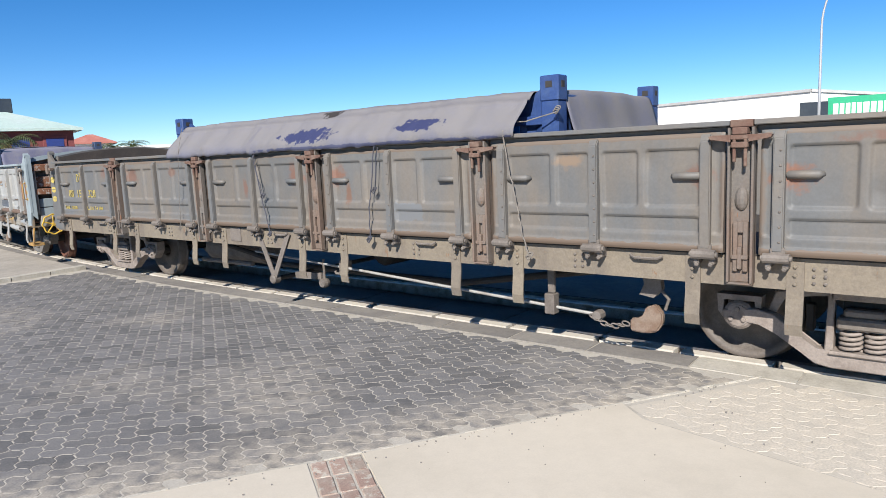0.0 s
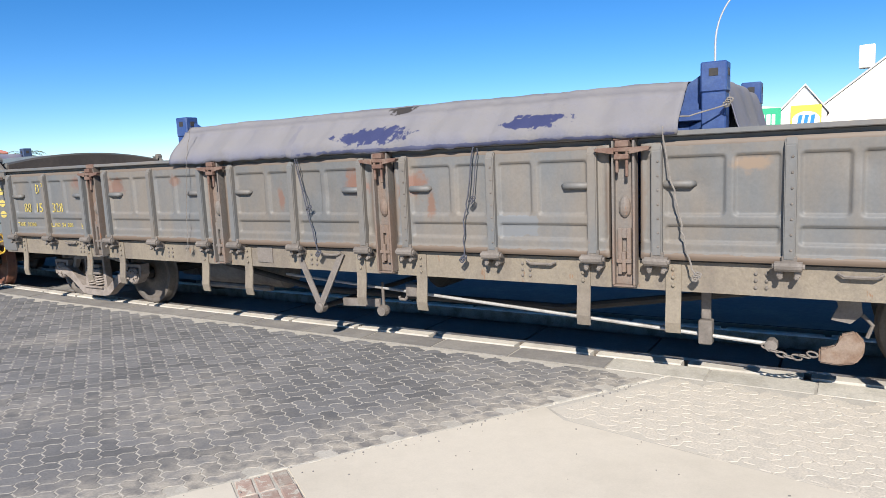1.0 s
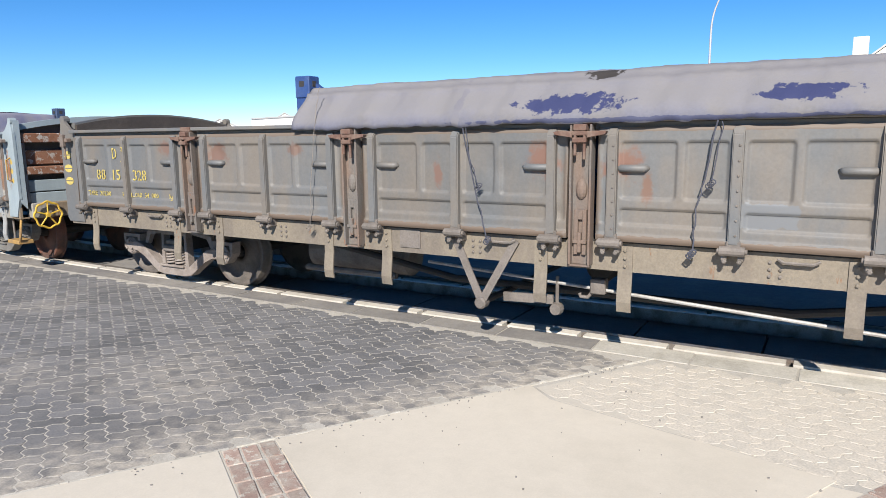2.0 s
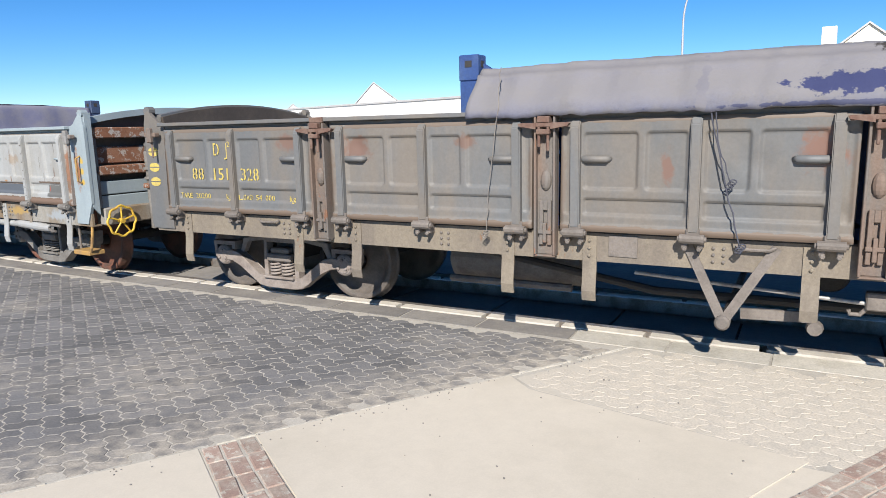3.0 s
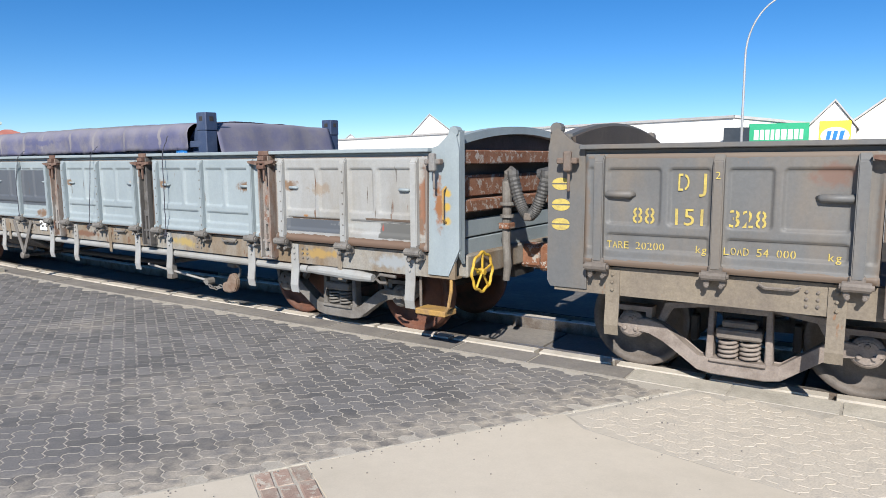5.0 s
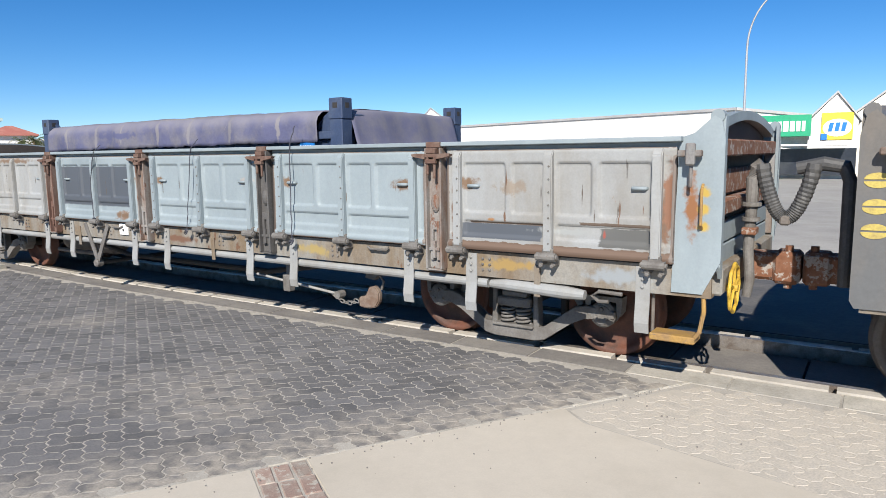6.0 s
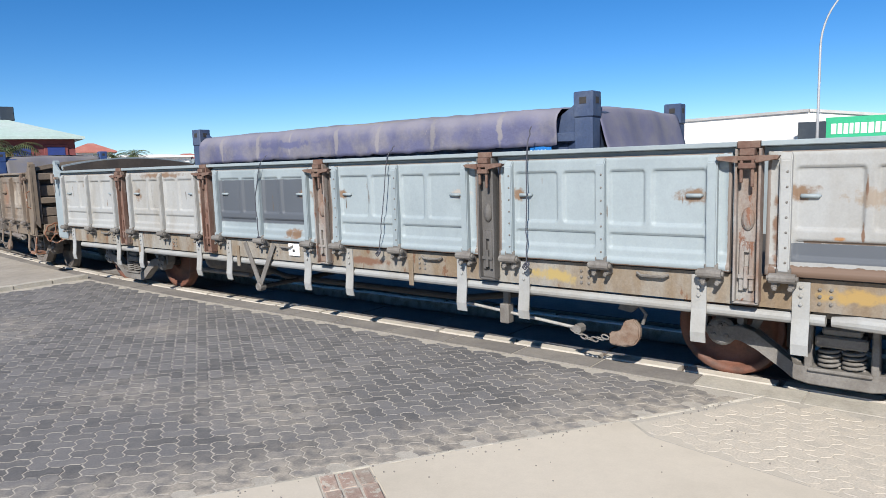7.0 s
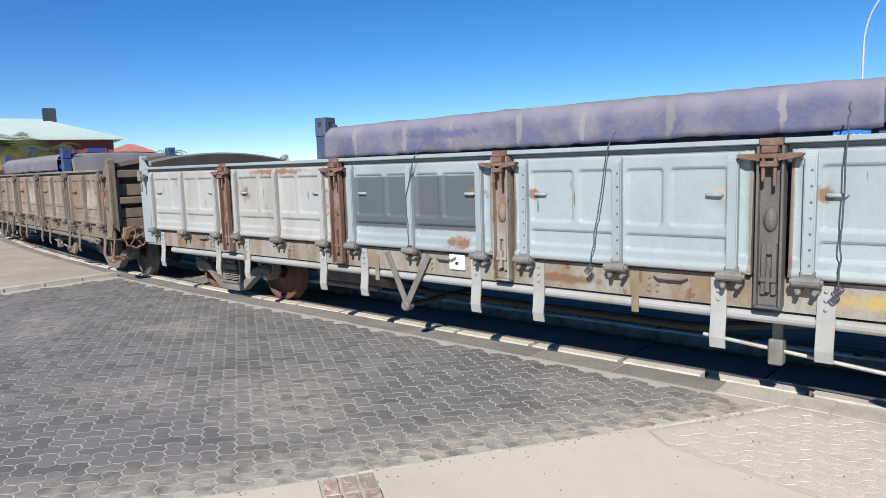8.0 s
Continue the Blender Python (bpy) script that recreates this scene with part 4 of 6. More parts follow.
hh, zw, zr = far_house("dark red house with blue windows and a pale green hipped roof", 73.2, 11.5, 8.0, 46, 0.048, 0.081, RED_WALL, MINT_ROOF, 5, RED_WALL)
part("roof_tank", boxes((2.3, 3.05, 3.4, 4.2, zr - 0.25, zr + 0.62), bevel=0.04), DARK_GLASS, hh, "dark box on the roof ridge")
far_house("white house with a red tiled roof", 65.0, 4.2, 4, 85, 0.030, 0.043, WHITE_WALL, RED_ROOF)
far_house("long low white house with a pale roof", 62.5, 14, 6, 90, 0.022, 0.027, WHITE_WALL, WHITE_WALL)
far_house("white house with a red tiled roof", 58.3, 4.5, 4, 95, 0.018, 0.027, WHITE_WALL, RED_ROOF)
far_house("white house with a green metal roof", 55.8, 8, 5, 100, 0.012, 0.022, WHITE_WALL, GREEN_ROOF)


def palm(yaw, dist, height, size, label, seed, dry=0.2):
    t = thing("palm_tree", label, "palm tree", at=facing(yaw, dist))
    r = random.Random(seed)
    part("trunk", tubes(([(0, 0, -0.1), (0.05, 0, height * 0.5), (0.1, 0, height)], [0.24, 0.17, 0.14]), seg=10), BARK, t)
    for name, mat, n, low in (("crown", LEAF, 34, 0.9), ("dry_fronds", LEAF_DRY, int(34 * dry), -0.2)):
        bm = bmesh.new()
        for i in range(n):
            a, rise = r.uniform(0, 2 * math.pi), r.uniform(-0.5, 1.2) * low if low > 0 else r.uniform(-1.1, -0.1)
            L = size * r.uniform(0.7, 1.1)
            spine = []
            for k in range(9):
                u = k / 8
                spine.append(Vector((0.1 + math.cos(a) * L * u, math.sin(a) * L * u, height + L * (rise * u - 0.75 * u * u))))
            for k in range(1, 9):
                side = Vector((-math.sin(a), math.cos(a), 0))
                for s in (-1, 1):
                    for q in (0.0, 0.5):
                        base = spine[k - 1].lerp(spine[k], q)
                        tip = base + side * s * L * 0.26 * (1 - 0.5 * abs(k / 8 - 0.4)) + (spine[k] - spine[k - 1]) * 1.3 + Vector((0, 0, -0.10 * L))
                        w = (spine[k] - spine[k - 1]) * 0.22
                        bm.faces.new([bm.verts.new(v) for v in (base, base + w, tip)])
        if n:
            part(name, bm, mat, t)


palm(72.8, 30, 3.05, 1.5, "short bushy palm tree with browning fronds", 1, 0.8)
palm(70.6, 33, 2.9, 1.35, "short bushy palm tree with browning fronds", 2, 0.5)
palm(62.3, 70, 3.7, 1.5, "small distant green palm tree", 3)
palm(63.6, 76, 3.7, 1.4, "small distant green palm tree", 4)
palm(64.4, 80, 3.7, 1.3, "small distant green palm tree", 6)


# ---- loads ----
LOADS = []


def container(label, blue, tarp, offset, dx, near_open):
    """A half-height blue container with raised corner posts, under a tarpaulin."""
    c = thing("container", label, "container", "containers on the wagons")
    L, Wd, H = 3.03, 1.16, 1.34
    z0 = 0.0
    for sx in (-1, 1):
        for sy in (-1, 1):
            x, y = sx * (L - 0.09), sy * (Wd - 0.08)
            part("corner_post", boxes((x - 0.085, x + 0.085, y - 0.08, y + 0.08, z0, H - 0.12), bevel=0.008), blue, c)
            bm = boxes((x - 0.092, x + 0.092, y - 0.085, y + 0.085, H - 0.12, H + 0.10), bevel=0.01)
            casting = part("corner_casting", bm, blue, c)
            # near-black blocks imitate the shade inside the lifting holes; the casting is solid
            part("casting_hole", boxes((x - 0.032, x + 0.032, y - 0.088, y + 0.088, H - 0.005, H + 0.05)), UNDER, casting, "dark block standing in for a shaded lifting hole")
            part("casting_hole", boxes((x - 0.095, x + 0.095, y - 0.028, y + 0.028, H - 0.005, H + 0.05)), UNDER, casting, "dark block standing in for a shaded lifting hole")
            part("gusset", slab(bmesh.new(), [(x - sx * 0.09, H + 0.03), (x - sx * 0.26, H - 0.08), (x - sx * 0.38, H - 0.20), (x - sx * 0.38, H - 0.38), (x - sx * 0.09, H - 0.38)], 0.05, "y", y - sy * 0.02), blue, c)
    for sy in (-1, 1):
        bm = bmesh.new()
        n = 60
        pts = []
        for i in range(n + 1):
            x = -L + 0.18 + (2 * L - 0.36) * i / n
            pts.append((x, sy * (Wd - 0.05) + 0.025 * (1 if (i // 2) % 2 else -1)))
        for a, b in zip(pts, pts[1:]):
            vs = [bm.verts.new((a[0], a[1], 0.1)), bm.verts.new((b[0], b[1], 0.1)), bm.verts.new((b[0], b[1], H - 0.3)), bm.verts.new((a[0], a[1], H - 0.3))]
            bm.faces.new(vs)
        bmesh.ops.remove_doubles(bm, verts=bm.verts, dist=1e-5)
        part("side_wall", bm, blue, c)
        part("side_rail", boxes((-L + 0.17, L - 0.17, sy * (Wd - 0.05) - 0.04, sy * (Wd - 0.05) + 0.04, H - 0.32, H - 0.24), bevel=0.006), blue, c)
    for sx in (-1, 1):
        part("end_wall", boxes((sx * (L - 0.09) - 0.03, sx * (L - 0.09) + 0.03, -Wd + 0.16, Wd - 0.16, 0.05, H - 0.14), bevel=0.006), blue, c)
        part("end_rail", boxes((sx * (L - 0.09) - 0.06, sx * (L - 0.09) + 0.06, -Wd + 0.16, Wd - 0.16, H - 0.20, H - 0.06), bevel=0.008), blue, c)
    part("floor", boxes((-L, L, -Wd, Wd, 0.0, 0.08)), blue, c)
    plac = part("placard", boxes((L - 0.62, L - 0.40, -Wd - 0.005, -Wd + 0.005, H - 0.56, H - 0.32)), BLUE_SIGN, c, "blue placard with white stripes")
    for k in range(5):
        part("placard_stripe", slab(bmesh.new(), [(L - 0.595 + 0.036 * k, H - 0.54), (L - 0.585 + 0.036 * k, H - 0.54), (L - 0.60 + 0.036 * k, H - 0.38), (L - 0.61 + 0.036 * k, H - 0.38)], 0.003, "y", -Wd - 0.008), BAR_WHITE, plac)
    LOADS.append((c, offset, dx, 0.0, 1.0))

    t = thing("tarpaulin", tarp[1], "tarpaulin", "tarpaulins over the containers")
    ends = L - 0.17

    def cover(u, v):
        x = -ends + 0.03 + u * (2 * ends - 0.03 - (0.11 if near_open else 0.16))
        a = v * 2 - 1
        drop = 0.47 if near_open else 0.23
        half = Wd + 0.035
        run = half + drop
        s = abs(a) * run
        crown = 0.012 * math.sin(math.pi * u) + 0.03
        if s < half - 0.10:
            y, z = s, H - 0.03 + crown * (1 - (s / half) ** 2) * 2.0
        else:
            k = smooth_step(half - 0.10, half + 0.06, s)
            y = half - 0.10 + 0.10 * math.sin(k * math.pi / 2) if s < half + 0.06 else half
            z = H - 0.03 + crown * 0.35 - max(s - half + 0.10, 0) * (0.35 + 0.65 * k)
        if near_open and s > half:
            hang = (s - half) / drop
            y = half + (SIDE + 0.062 - half) * smooth_step(0.0, 0.9, hang)
            z = H - 0.05 - 0.075 * hang - (H - 0.125 - 0.925) * hang
        sway = 0.3 if near_open and s > half + 0.7 * drop else 1.0
        y += sway * (0.018 * math.sin(x * 5.1 + a) * smooth_step(half - 0.1, run, s) + 0.012 * math.sin(13 * x + 2))
        z += 0.012 * noise.noise((x * 1.7, a * 3, 3.0 + offset)) - 0.03 * (1 - u) * smooth_step(half, run, s)
        n = noise.noise((x * 2.6, a * 4.0, offset))
        y += 0.022 * n * sway
        crease = 0.7 * noise.noise((x * 7.0 + 1.5 * a, a * 5.0, offset + 9.0)) + 0.6 * noise.noise((x * 15.0, a * 11.0, offset))
        y += 0.010 * crease * sway
        z += 0.009 * crease + 0.016 * noise.noise((x * 9.0, 4.0, offset)) * smooth_step(half, run, s)
        return (x, math.copysign(y, a), z)

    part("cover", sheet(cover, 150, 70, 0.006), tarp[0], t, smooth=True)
    for sx in (-1, 1):
        def flap(u, v, sx=sx):
            y = (u * 2 - 1) * (Wd - 0.16)
            bow = 0.025 * math.sin(math.pi * u)
            return (sx * (ends + 0.02 + 0.26 * v + 0.01 * math.sin(9 * y)), y, H - 0.02 + bow - 0.02 * v - 0.40 * smooth_step(0.35, 1.0, v) + 0.01 * noise.noise((y * 4, v * 3, 1)))
        part("end_flap", sheet(flap, 30, 14, 0.006), tarp[0], t, smooth=True)
    LOADS.append((t, offset, dx, 0.0, 1.0))
    return c, t


def tarp_paint(name, base, dusty, bare):
    """Faded cloth: dust lies on what faces up, worn patches show the blue beneath."""
    m = paint(name, base, dusty, 0.6, 3.6, 0.8, grain=38, bump=0.3, third=bare, third_at=0.66, distance=0.012, mottle=0.55)
    nt = m.node_tree
    b = nt.nodes["Principled BSDF"]
    old = b.inputs["Base Color"].links[0].from_socket
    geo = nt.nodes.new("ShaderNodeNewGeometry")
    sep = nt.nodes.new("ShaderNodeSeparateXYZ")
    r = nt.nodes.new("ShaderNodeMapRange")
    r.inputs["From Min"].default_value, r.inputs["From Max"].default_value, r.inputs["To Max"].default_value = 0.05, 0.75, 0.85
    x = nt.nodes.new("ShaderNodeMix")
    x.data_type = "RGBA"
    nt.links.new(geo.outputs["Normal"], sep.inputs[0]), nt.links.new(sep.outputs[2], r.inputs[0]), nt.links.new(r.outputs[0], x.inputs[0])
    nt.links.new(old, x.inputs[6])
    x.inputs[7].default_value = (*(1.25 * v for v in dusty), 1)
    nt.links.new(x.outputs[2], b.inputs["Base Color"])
    return m


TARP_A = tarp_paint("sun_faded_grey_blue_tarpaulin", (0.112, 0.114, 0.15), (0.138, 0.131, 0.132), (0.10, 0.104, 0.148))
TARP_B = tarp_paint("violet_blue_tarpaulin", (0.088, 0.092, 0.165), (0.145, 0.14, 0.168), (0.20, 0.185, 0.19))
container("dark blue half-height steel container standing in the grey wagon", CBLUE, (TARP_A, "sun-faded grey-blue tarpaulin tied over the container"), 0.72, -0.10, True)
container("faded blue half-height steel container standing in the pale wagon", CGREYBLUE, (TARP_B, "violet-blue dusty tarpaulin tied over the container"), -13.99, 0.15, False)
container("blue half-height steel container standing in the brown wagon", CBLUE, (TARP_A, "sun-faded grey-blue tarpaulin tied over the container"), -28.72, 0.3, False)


# ---- paint patches, marks and fittings on the wagons ----
def patched(base, name, patches, crisp=0.35):
    """A copy of a paint with patches (x, z, half width, half height, raggedness, colour) in the part's own space."""
    m = base.copy()
    m.name = name
    nt = m.node_tree
    N, L = nt.nodes, nt.links
    b = N["Principled BSDF"]
    sock = b.inputs["Base Color"].links[0].from_socket
    co = N.new("ShaderNodeTexCoord")
    sep = N.new("ShaderNodeSeparateXYZ")
    L.new(co.outputs["Object"], sep.inputs[0])
    wild = N.new("ShaderNodeTexNoise")
    wild.inputs["Scale"].default_value, wild.inputs["Detail"].default_value, wild.inputs["Roughness"].default_value = 11.0, 8.0, 0.62
    L.new(co.outputs["Object"], wild.inputs["Vector"])

    def calc(op, a, c=0.0):
        x = N.new("ShaderNodeMath")
        x.operation = op
        for slot, v in ((0, a), (1, c)):
            if isinstance(v, (int, float)):
                x.inputs[slot].default_value = v
            else:
                L.new(v, x.inputs[slot])
        return x.outputs[0]

    for x0, z0, hw, hh, rag, colour in patches:
        dx = calc("DIVIDE", calc("ABSOLUTE", calc("SUBTRACT", sep.outputs[0], x0)), hw)
        dz = calc("DIVIDE", calc("ABSOLUTE", calc("SUBTRACT", sep.outputs[2], z0)), hh)
        far = calc("MAXIMUM", dx, dz) if rag < 0.5 else calc("SQRT", calc("ADD", calc("MULTIPLY", dx, dx), calc("MULTIPLY", dz, dz)))
        far = calc("ADD", far, calc("MULTIPLY", calc("SUBTRACT", wild.outputs["Fac"], 0.5), rag * 4))
        r = N.new("ShaderNodeMapRange")
        r.interpolation_type = "SMOOTHSTEP"
        r.inputs["From Min"].default_value, r.inputs["From Max"].default_value = 1.0, 0.93 if rag < 0.5 else crisp
        L.new(far, r.inputs["Value"])
        x = N.new("ShaderNodeMix")
        x.data_type = "RGBA"
        L.new(r.outputs[0], x.inputs[0]), L.new(sock, x.inputs[6])
        x.inputs[7].default_value = (*colour, 1)
        sock = x.outputs[2]
    L.new(sock, b.inputs["Base Color"])
    return m


def doors_of(w):
    """The near side's doors, from the trailing end to the leading one."""
    return sorted((o for o in w.children if o.name.startswith("drop_door") and o.matrix_basis.translation.y < 0), key=lambda o: o.matrix_basis.translation.x)


SMEAR = (0.145, 0.088, 0.068)
SLATE = (0.075, 0.085, 0.10)
OCHRE = (0.165, 0.105, 0.065)
BRIGHT = (0.34, 0.36, 0.35)
a_doors, b_doors, c_doors = doors_of(wagon_a), doors_of(wagon_b), doors_of(wagon_c)


def repaint(door, base, name, patches, seed, dent=0.014):
    door.data = door_mesh(patched(base, name, patches), seed, dent)


for i, marks in enumerate((
        [(0.70, 0.72, 0.16, 0.10, 0.55, (0.15, 0.095, 0.075))],
        [(-0.72, 0.66, 0.20, 0.14, 0.6, SMEAR), (0.4, 0.7, 0.12, 0.08, 0.6, (0.14, 0.09, 0.07))],
        [(0.80, 0.62, 0.17, 0.17, 0.6, (0.155, 0.085, 0.062)), (-0.2, 0.5, 0.05, 0.16, 0.6, SMEAR)],
        [(-0.82, 0.60, 0.20, 0.14, 0.6, (0.165, 0.09, 0.065)), (0.2, 0.24, 0.22, 0.09, 0.3, (0.14, 0.145, 0.15)), (-0.62, 0.40, 0.06, 0.14, 0.6, (0.15, 0.09, 0.065))],
        [(-0.25, 0.70, 0.16, 0.08, 0.6, (0.19, 0.14, 0.10)), (0.82, 0.55, 0.13, 0.10, 0.6, SMEAR)],
        [(-0.80, 0.55, 0.16, 0.11, 0.6, (0.18, 0.09, 0.06)), (-0.1, 0.8, 0.5, 0.05, 0.6, SMEAR)])):
    marks = marks + [(0.0, 0.02, 1.1, 0.03, 0.4, (0.13, 0.095, 0.07)), (0.0, 0.855, 1.1, 0.02, 0.45, (0.135, 0.105, 0.082)), (-1.0, 0.4, 0.04, 0.5, 0.5, (0.125, 0.098, 0.078)), (1.0, 0.4, 0.04, 0.5, 0.5, (0.125, 0.098, 0.078))]
    repaint(a_doors[i], GREY, "grey_paint_with_rust_smears", marks, 20 + i)
for i, (base, marks) in enumerate((
        (PALE, [(-0.9, 0.45, 0.10, 0.30, 0.6, (0.16, 0.145, 0.12))]),
        (PALE, [(-0.72, 0.55, 0.12, 0.10, 0.6, OCHRE), (0.85, 0.5, 0.10, 0.35, 0.7, OCHRE), (0.0, 0.82, 0.7, 0.05, 0.6, (0.18, 0.12, 0.08))]),
        (BLUE, [(0.0, 0.47, 0.90, 0.275, 0.02, SLATE), (0.62, 0.10, 0.22, 0.07, 0.7, OCHRE), (0.82, 0.55, 0.14, 0.07, 0.7, OCHRE)]),
        (BLUE, [(-0.80, 0.56, 0.09, 0.06, 0.7, OCHRE), (0.80, 0.56, 0.14, 0.06, 0.7, (0.33, 0.30, 0.27))]),
        (BLUE, [(-0.80, 0.56, 0.09, 0.07, 0.7, OCHRE), (0.74, 0.55, 0.16, 0.07, 0.7, OCHRE)]),
        (PALE, [(-0.46, 0.17, 0.40, 0.068, 0.04, SLATE), (0.66, 0.165, 0.25, 0.075, 0.1, (0.10, 0.10, 0.095)), (0.0, 0.035, 1.1, 0.045, 0.3, (0.13, 0.085, 0.06)),
                (0.13, 0.20, 0.30, 0.035, 0.62, (0.29, 0.30, 0.29)), (-0.55, 0.27, 0.05, 0.02, 0.6, (0.3, 0.15, 0.06)), (-0.38, 0.55, 0.17, 0.07, 0.9, (0.23, 0.19, 0.15)), (0.93, 0.35, 0.05, 0.32, 0.6, (0.14, 0.085, 0.055)), (-0.93, 0.30, 0.04, 0.30, 0.6, (0.15, 0.09, 0.06)), (0.55, 0.27, 0.30, 0.012, 0.3, (0.11, 0.08, 0.06)), (-0.45, 0.245, 0.38, 0.010, 0.3, (0.11, 0.08, 0.06)), (0.46, 0.19, 0.02, 0.05, 0.6, (0.26, 0.07, 0.05)),
                (-0.80, 0.58, 0.15, 0.07, 0.7, OCHRE), (0.97, 0.5, 0.06, 0.36, 0.7, (0.2, 0.10, 0.06))]))):
    rs = random.Random(70 + i)
    scratches = [(rs.uniform(-0.9, 0.9), rs.uniform(0.3, 0.75), rs.uniform(0.006, 0.012), rs.uniform(0.04, 0.13), 0.55, rs.choice(((0.09, 0.07, 0.055), (0.14, 0.08, 0.05), (0.12, 0.11, 0.10)))) for _ in range(10 if i == 5 else 4)]
    streaks = [(s * 1.0, 0.42, 0.018, 0.42, 0.4, (0.17, 0.14, 0.12)) for s in (-1, 1)] + [(0.0, 0.0, 1.1, 0.008, 0.2, (0.14, 0.09, 0.065)), (0.0, 0.868, 1.1, 0.006, 0.3, (0.15, 0.12, 0.10))]
    repaint(b_doors[i], base, "pale_paint_with_marks", marks + scratches + streaks, 40 + i, 0.018)
cream_stiff = stiffener(PALE)
for o in wagon_b.children:
    if o.name.startswith("stiffener") and (o.matrix_basis.translation.x > 4.5 or o.matrix_basis.translation.x < -2.3):
        o.data = cream_stiff
POST_RED = paint("flaking_red_rust_post", (0.135, 0.072, 0.052), (0.205, 0.165, 0.14), 0.6, 5.0, 0.85, third=(0.27, 0.26, 0.24), third_at=0.62, streak=True)
POST_DARK = paint("dark_grey_post_paint", (0.10, 0.095, 0.09), (0.075, 0.07, 0.066), 0.6, 4.0, 0.7, third=(0.17, 0.085, 0.05), third_at=0.68, streak=True)
POST_PALE = paint("pale_post_with_rust_runs", (0.245, 0.235, 0.22), (0.17, 0.11, 0.08), 0.6, 4.5, 0.8, third=(0.15, 0.07, 0.042), third_at=0.58, streak=True)
LATCH_RUST = paint("red_brown_latch_rust", (0.115, 0.062, 0.045), (0.16, 0.11, 0.085), 0.6, 9.0, 0.85)
for kind, mats in (("side_post", (POST_RED, POST_RED, POST_PALE, POST_DARK, POST_PALE)), ("latch", (LATCH_RUST,) * 5)):
    shared = {m: None for m in mats}
    found = sorted((o for o in wagon_b.children if o.name.startswith(kind) and o.matrix_basis.translation.y < 0), key=lambda o: o.matrix_basis.translation.x)
    for o, m in zip(found, mats):
        if shared[m] is None:
            shared[m] = o.data.copy()
            shared[m].materials[0] = m
        o.data = shared[m]
latch_a = KIT_A["latch"].copy()
latch_a.materials[0] = LATCH_RUST
for o in wagon_a.children:
    if o.name.startswith("latch"):
        o.data = latch_a
SMEARED_BROWN = [(0.2, 0.4, 0.5, 0.3, 0.6, (0.25, 0.22, 0.185)), (-0.6, 0.5, 0.3, 0.3, 0.6, (0.2, 0.12, 0.08))]
for i in range(6):
    repaint(c_doors[i], BROWN, "brown_paint_with_bare_patches", SMEARED_BROWN if i % 2 else [], 60 + i)

# corner plates: yellow ovals on the grey wagon, rust and faded yellow on the pale one
for o in wagon_b.children:
    if o.name.startswith("side_sill"):
        o.data.materials[0] = patched(BLUE_SILL, "pale_sill_with_ochre_primer", [(5.2, 0.88, 0.35, 0.06, 0.6, (0.30, 0.20, 0.07)), (2.9, 0.86, 0.30, 0.07, 0.6, (0.32, 0.24, 0.09)), (-4.6, 0.87, 0.3, 0.07, 0.6, (0.30, 0.22, 0.09)), (6.2, 0.86, 0.35, 0.09, 0.55, (0.25, 0.27, 0.28)), (0.6, 0.85, 0.4, 0.05, 0.6, (0.15, 0.08, 0.05))])
for o in wagon_b.children:
    if o.name.startswith("corner_plate") and max(v.co.x for v in o.data.vertices) > 6 and o.data.vertices[0].co.y < 0:
        o.data.materials[0] = patched(BLUE, "pale_blue_with_rust_edge", [(6.75, 1.46, 0.075, 0.26, 0.6, (0.23, 0.10, 0.04)), (6.83, 1.55, 0.05, 0.05, 0.5, (0.42, 0.29, 0.06)), (6.83, 1.42, 0.05, 0.05, 0.5, (0.42, 0.29, 0.06)), (6.83, 1.29, 0.05, 0.05, 0.5, (0.42, 0.29, 0.06))])
for z in (1.64, 1.47, 1.31):
    for s in (-1, 1):
        bm = bmesh.new()
        ring = [(-6.845 + 0.078 * math.cos(a), z + s * 0.006 + s * 0.044 * math.sin(a)) for a in (math.pi * k / 10 for k in range(11))]
        slab(bm, ring, 0.003, "y", -SIDE + 0.0235)
        part("yellow_mark", bm, STENCIL, wagon_a, "yellow half oval mark")


def stencil(w, text, door_x, x, z, height, width):
    """Characters sprayed through a stencil, each with its bridge, laid on the door's relief."""
    cell = width / len(text)
    for n, char in enumerate(text):
        if char == " ":
            continue
        me = lettering(char, height, 0.0015)
        me.materials.append(STENCIL)
        xs = [v.co.x for v in me.vertices]
        mid, k = (min(xs) + max(xs)) / 2, min(cell * 0.80 / (max(xs) - min(xs)), 1.15)
        bm = bmesh.new()
        bm.from_mesh(me)
        bmesh.ops.triangulate(bm, faces=bm.faces)
        for _ in range(2):
            bmesh.ops.subdivide_edges(bm, edges=[e for e in bm.edges if e.calc_length() > 0.02], cuts=1)
        if char in "8032ODA":
            half = height * 0.055
            for side in (-half, half):
                bmesh.ops.bisect_plane(bm, geom=bm.verts[:] + bm.edges[:] + bm.faces[:], plane_co=(mid + side / k, 0, 0), plane_no=(1, 0, 0))
            bmesh.ops.delete(bm, geom=[f for f in bm.faces if abs(f.calc_center_median().x - mid) * k < half * 0.98], context="FACES")
        bm.to_mesh(me)
        bm.free()
        for v in me.vertices:
            a, b, d = (v.co.x - mid) * k + x - width / 2 + cell * (n + 0.5), v.co.y + z - DOOR_LO, v.co.z
            v.co = (door_x + a, -SIDE + door_relief(a, b, ()) - 0.0045 - d, b + DOOR_LO)
        mesh_part("stencil", me, w, "yellow stencilled character")


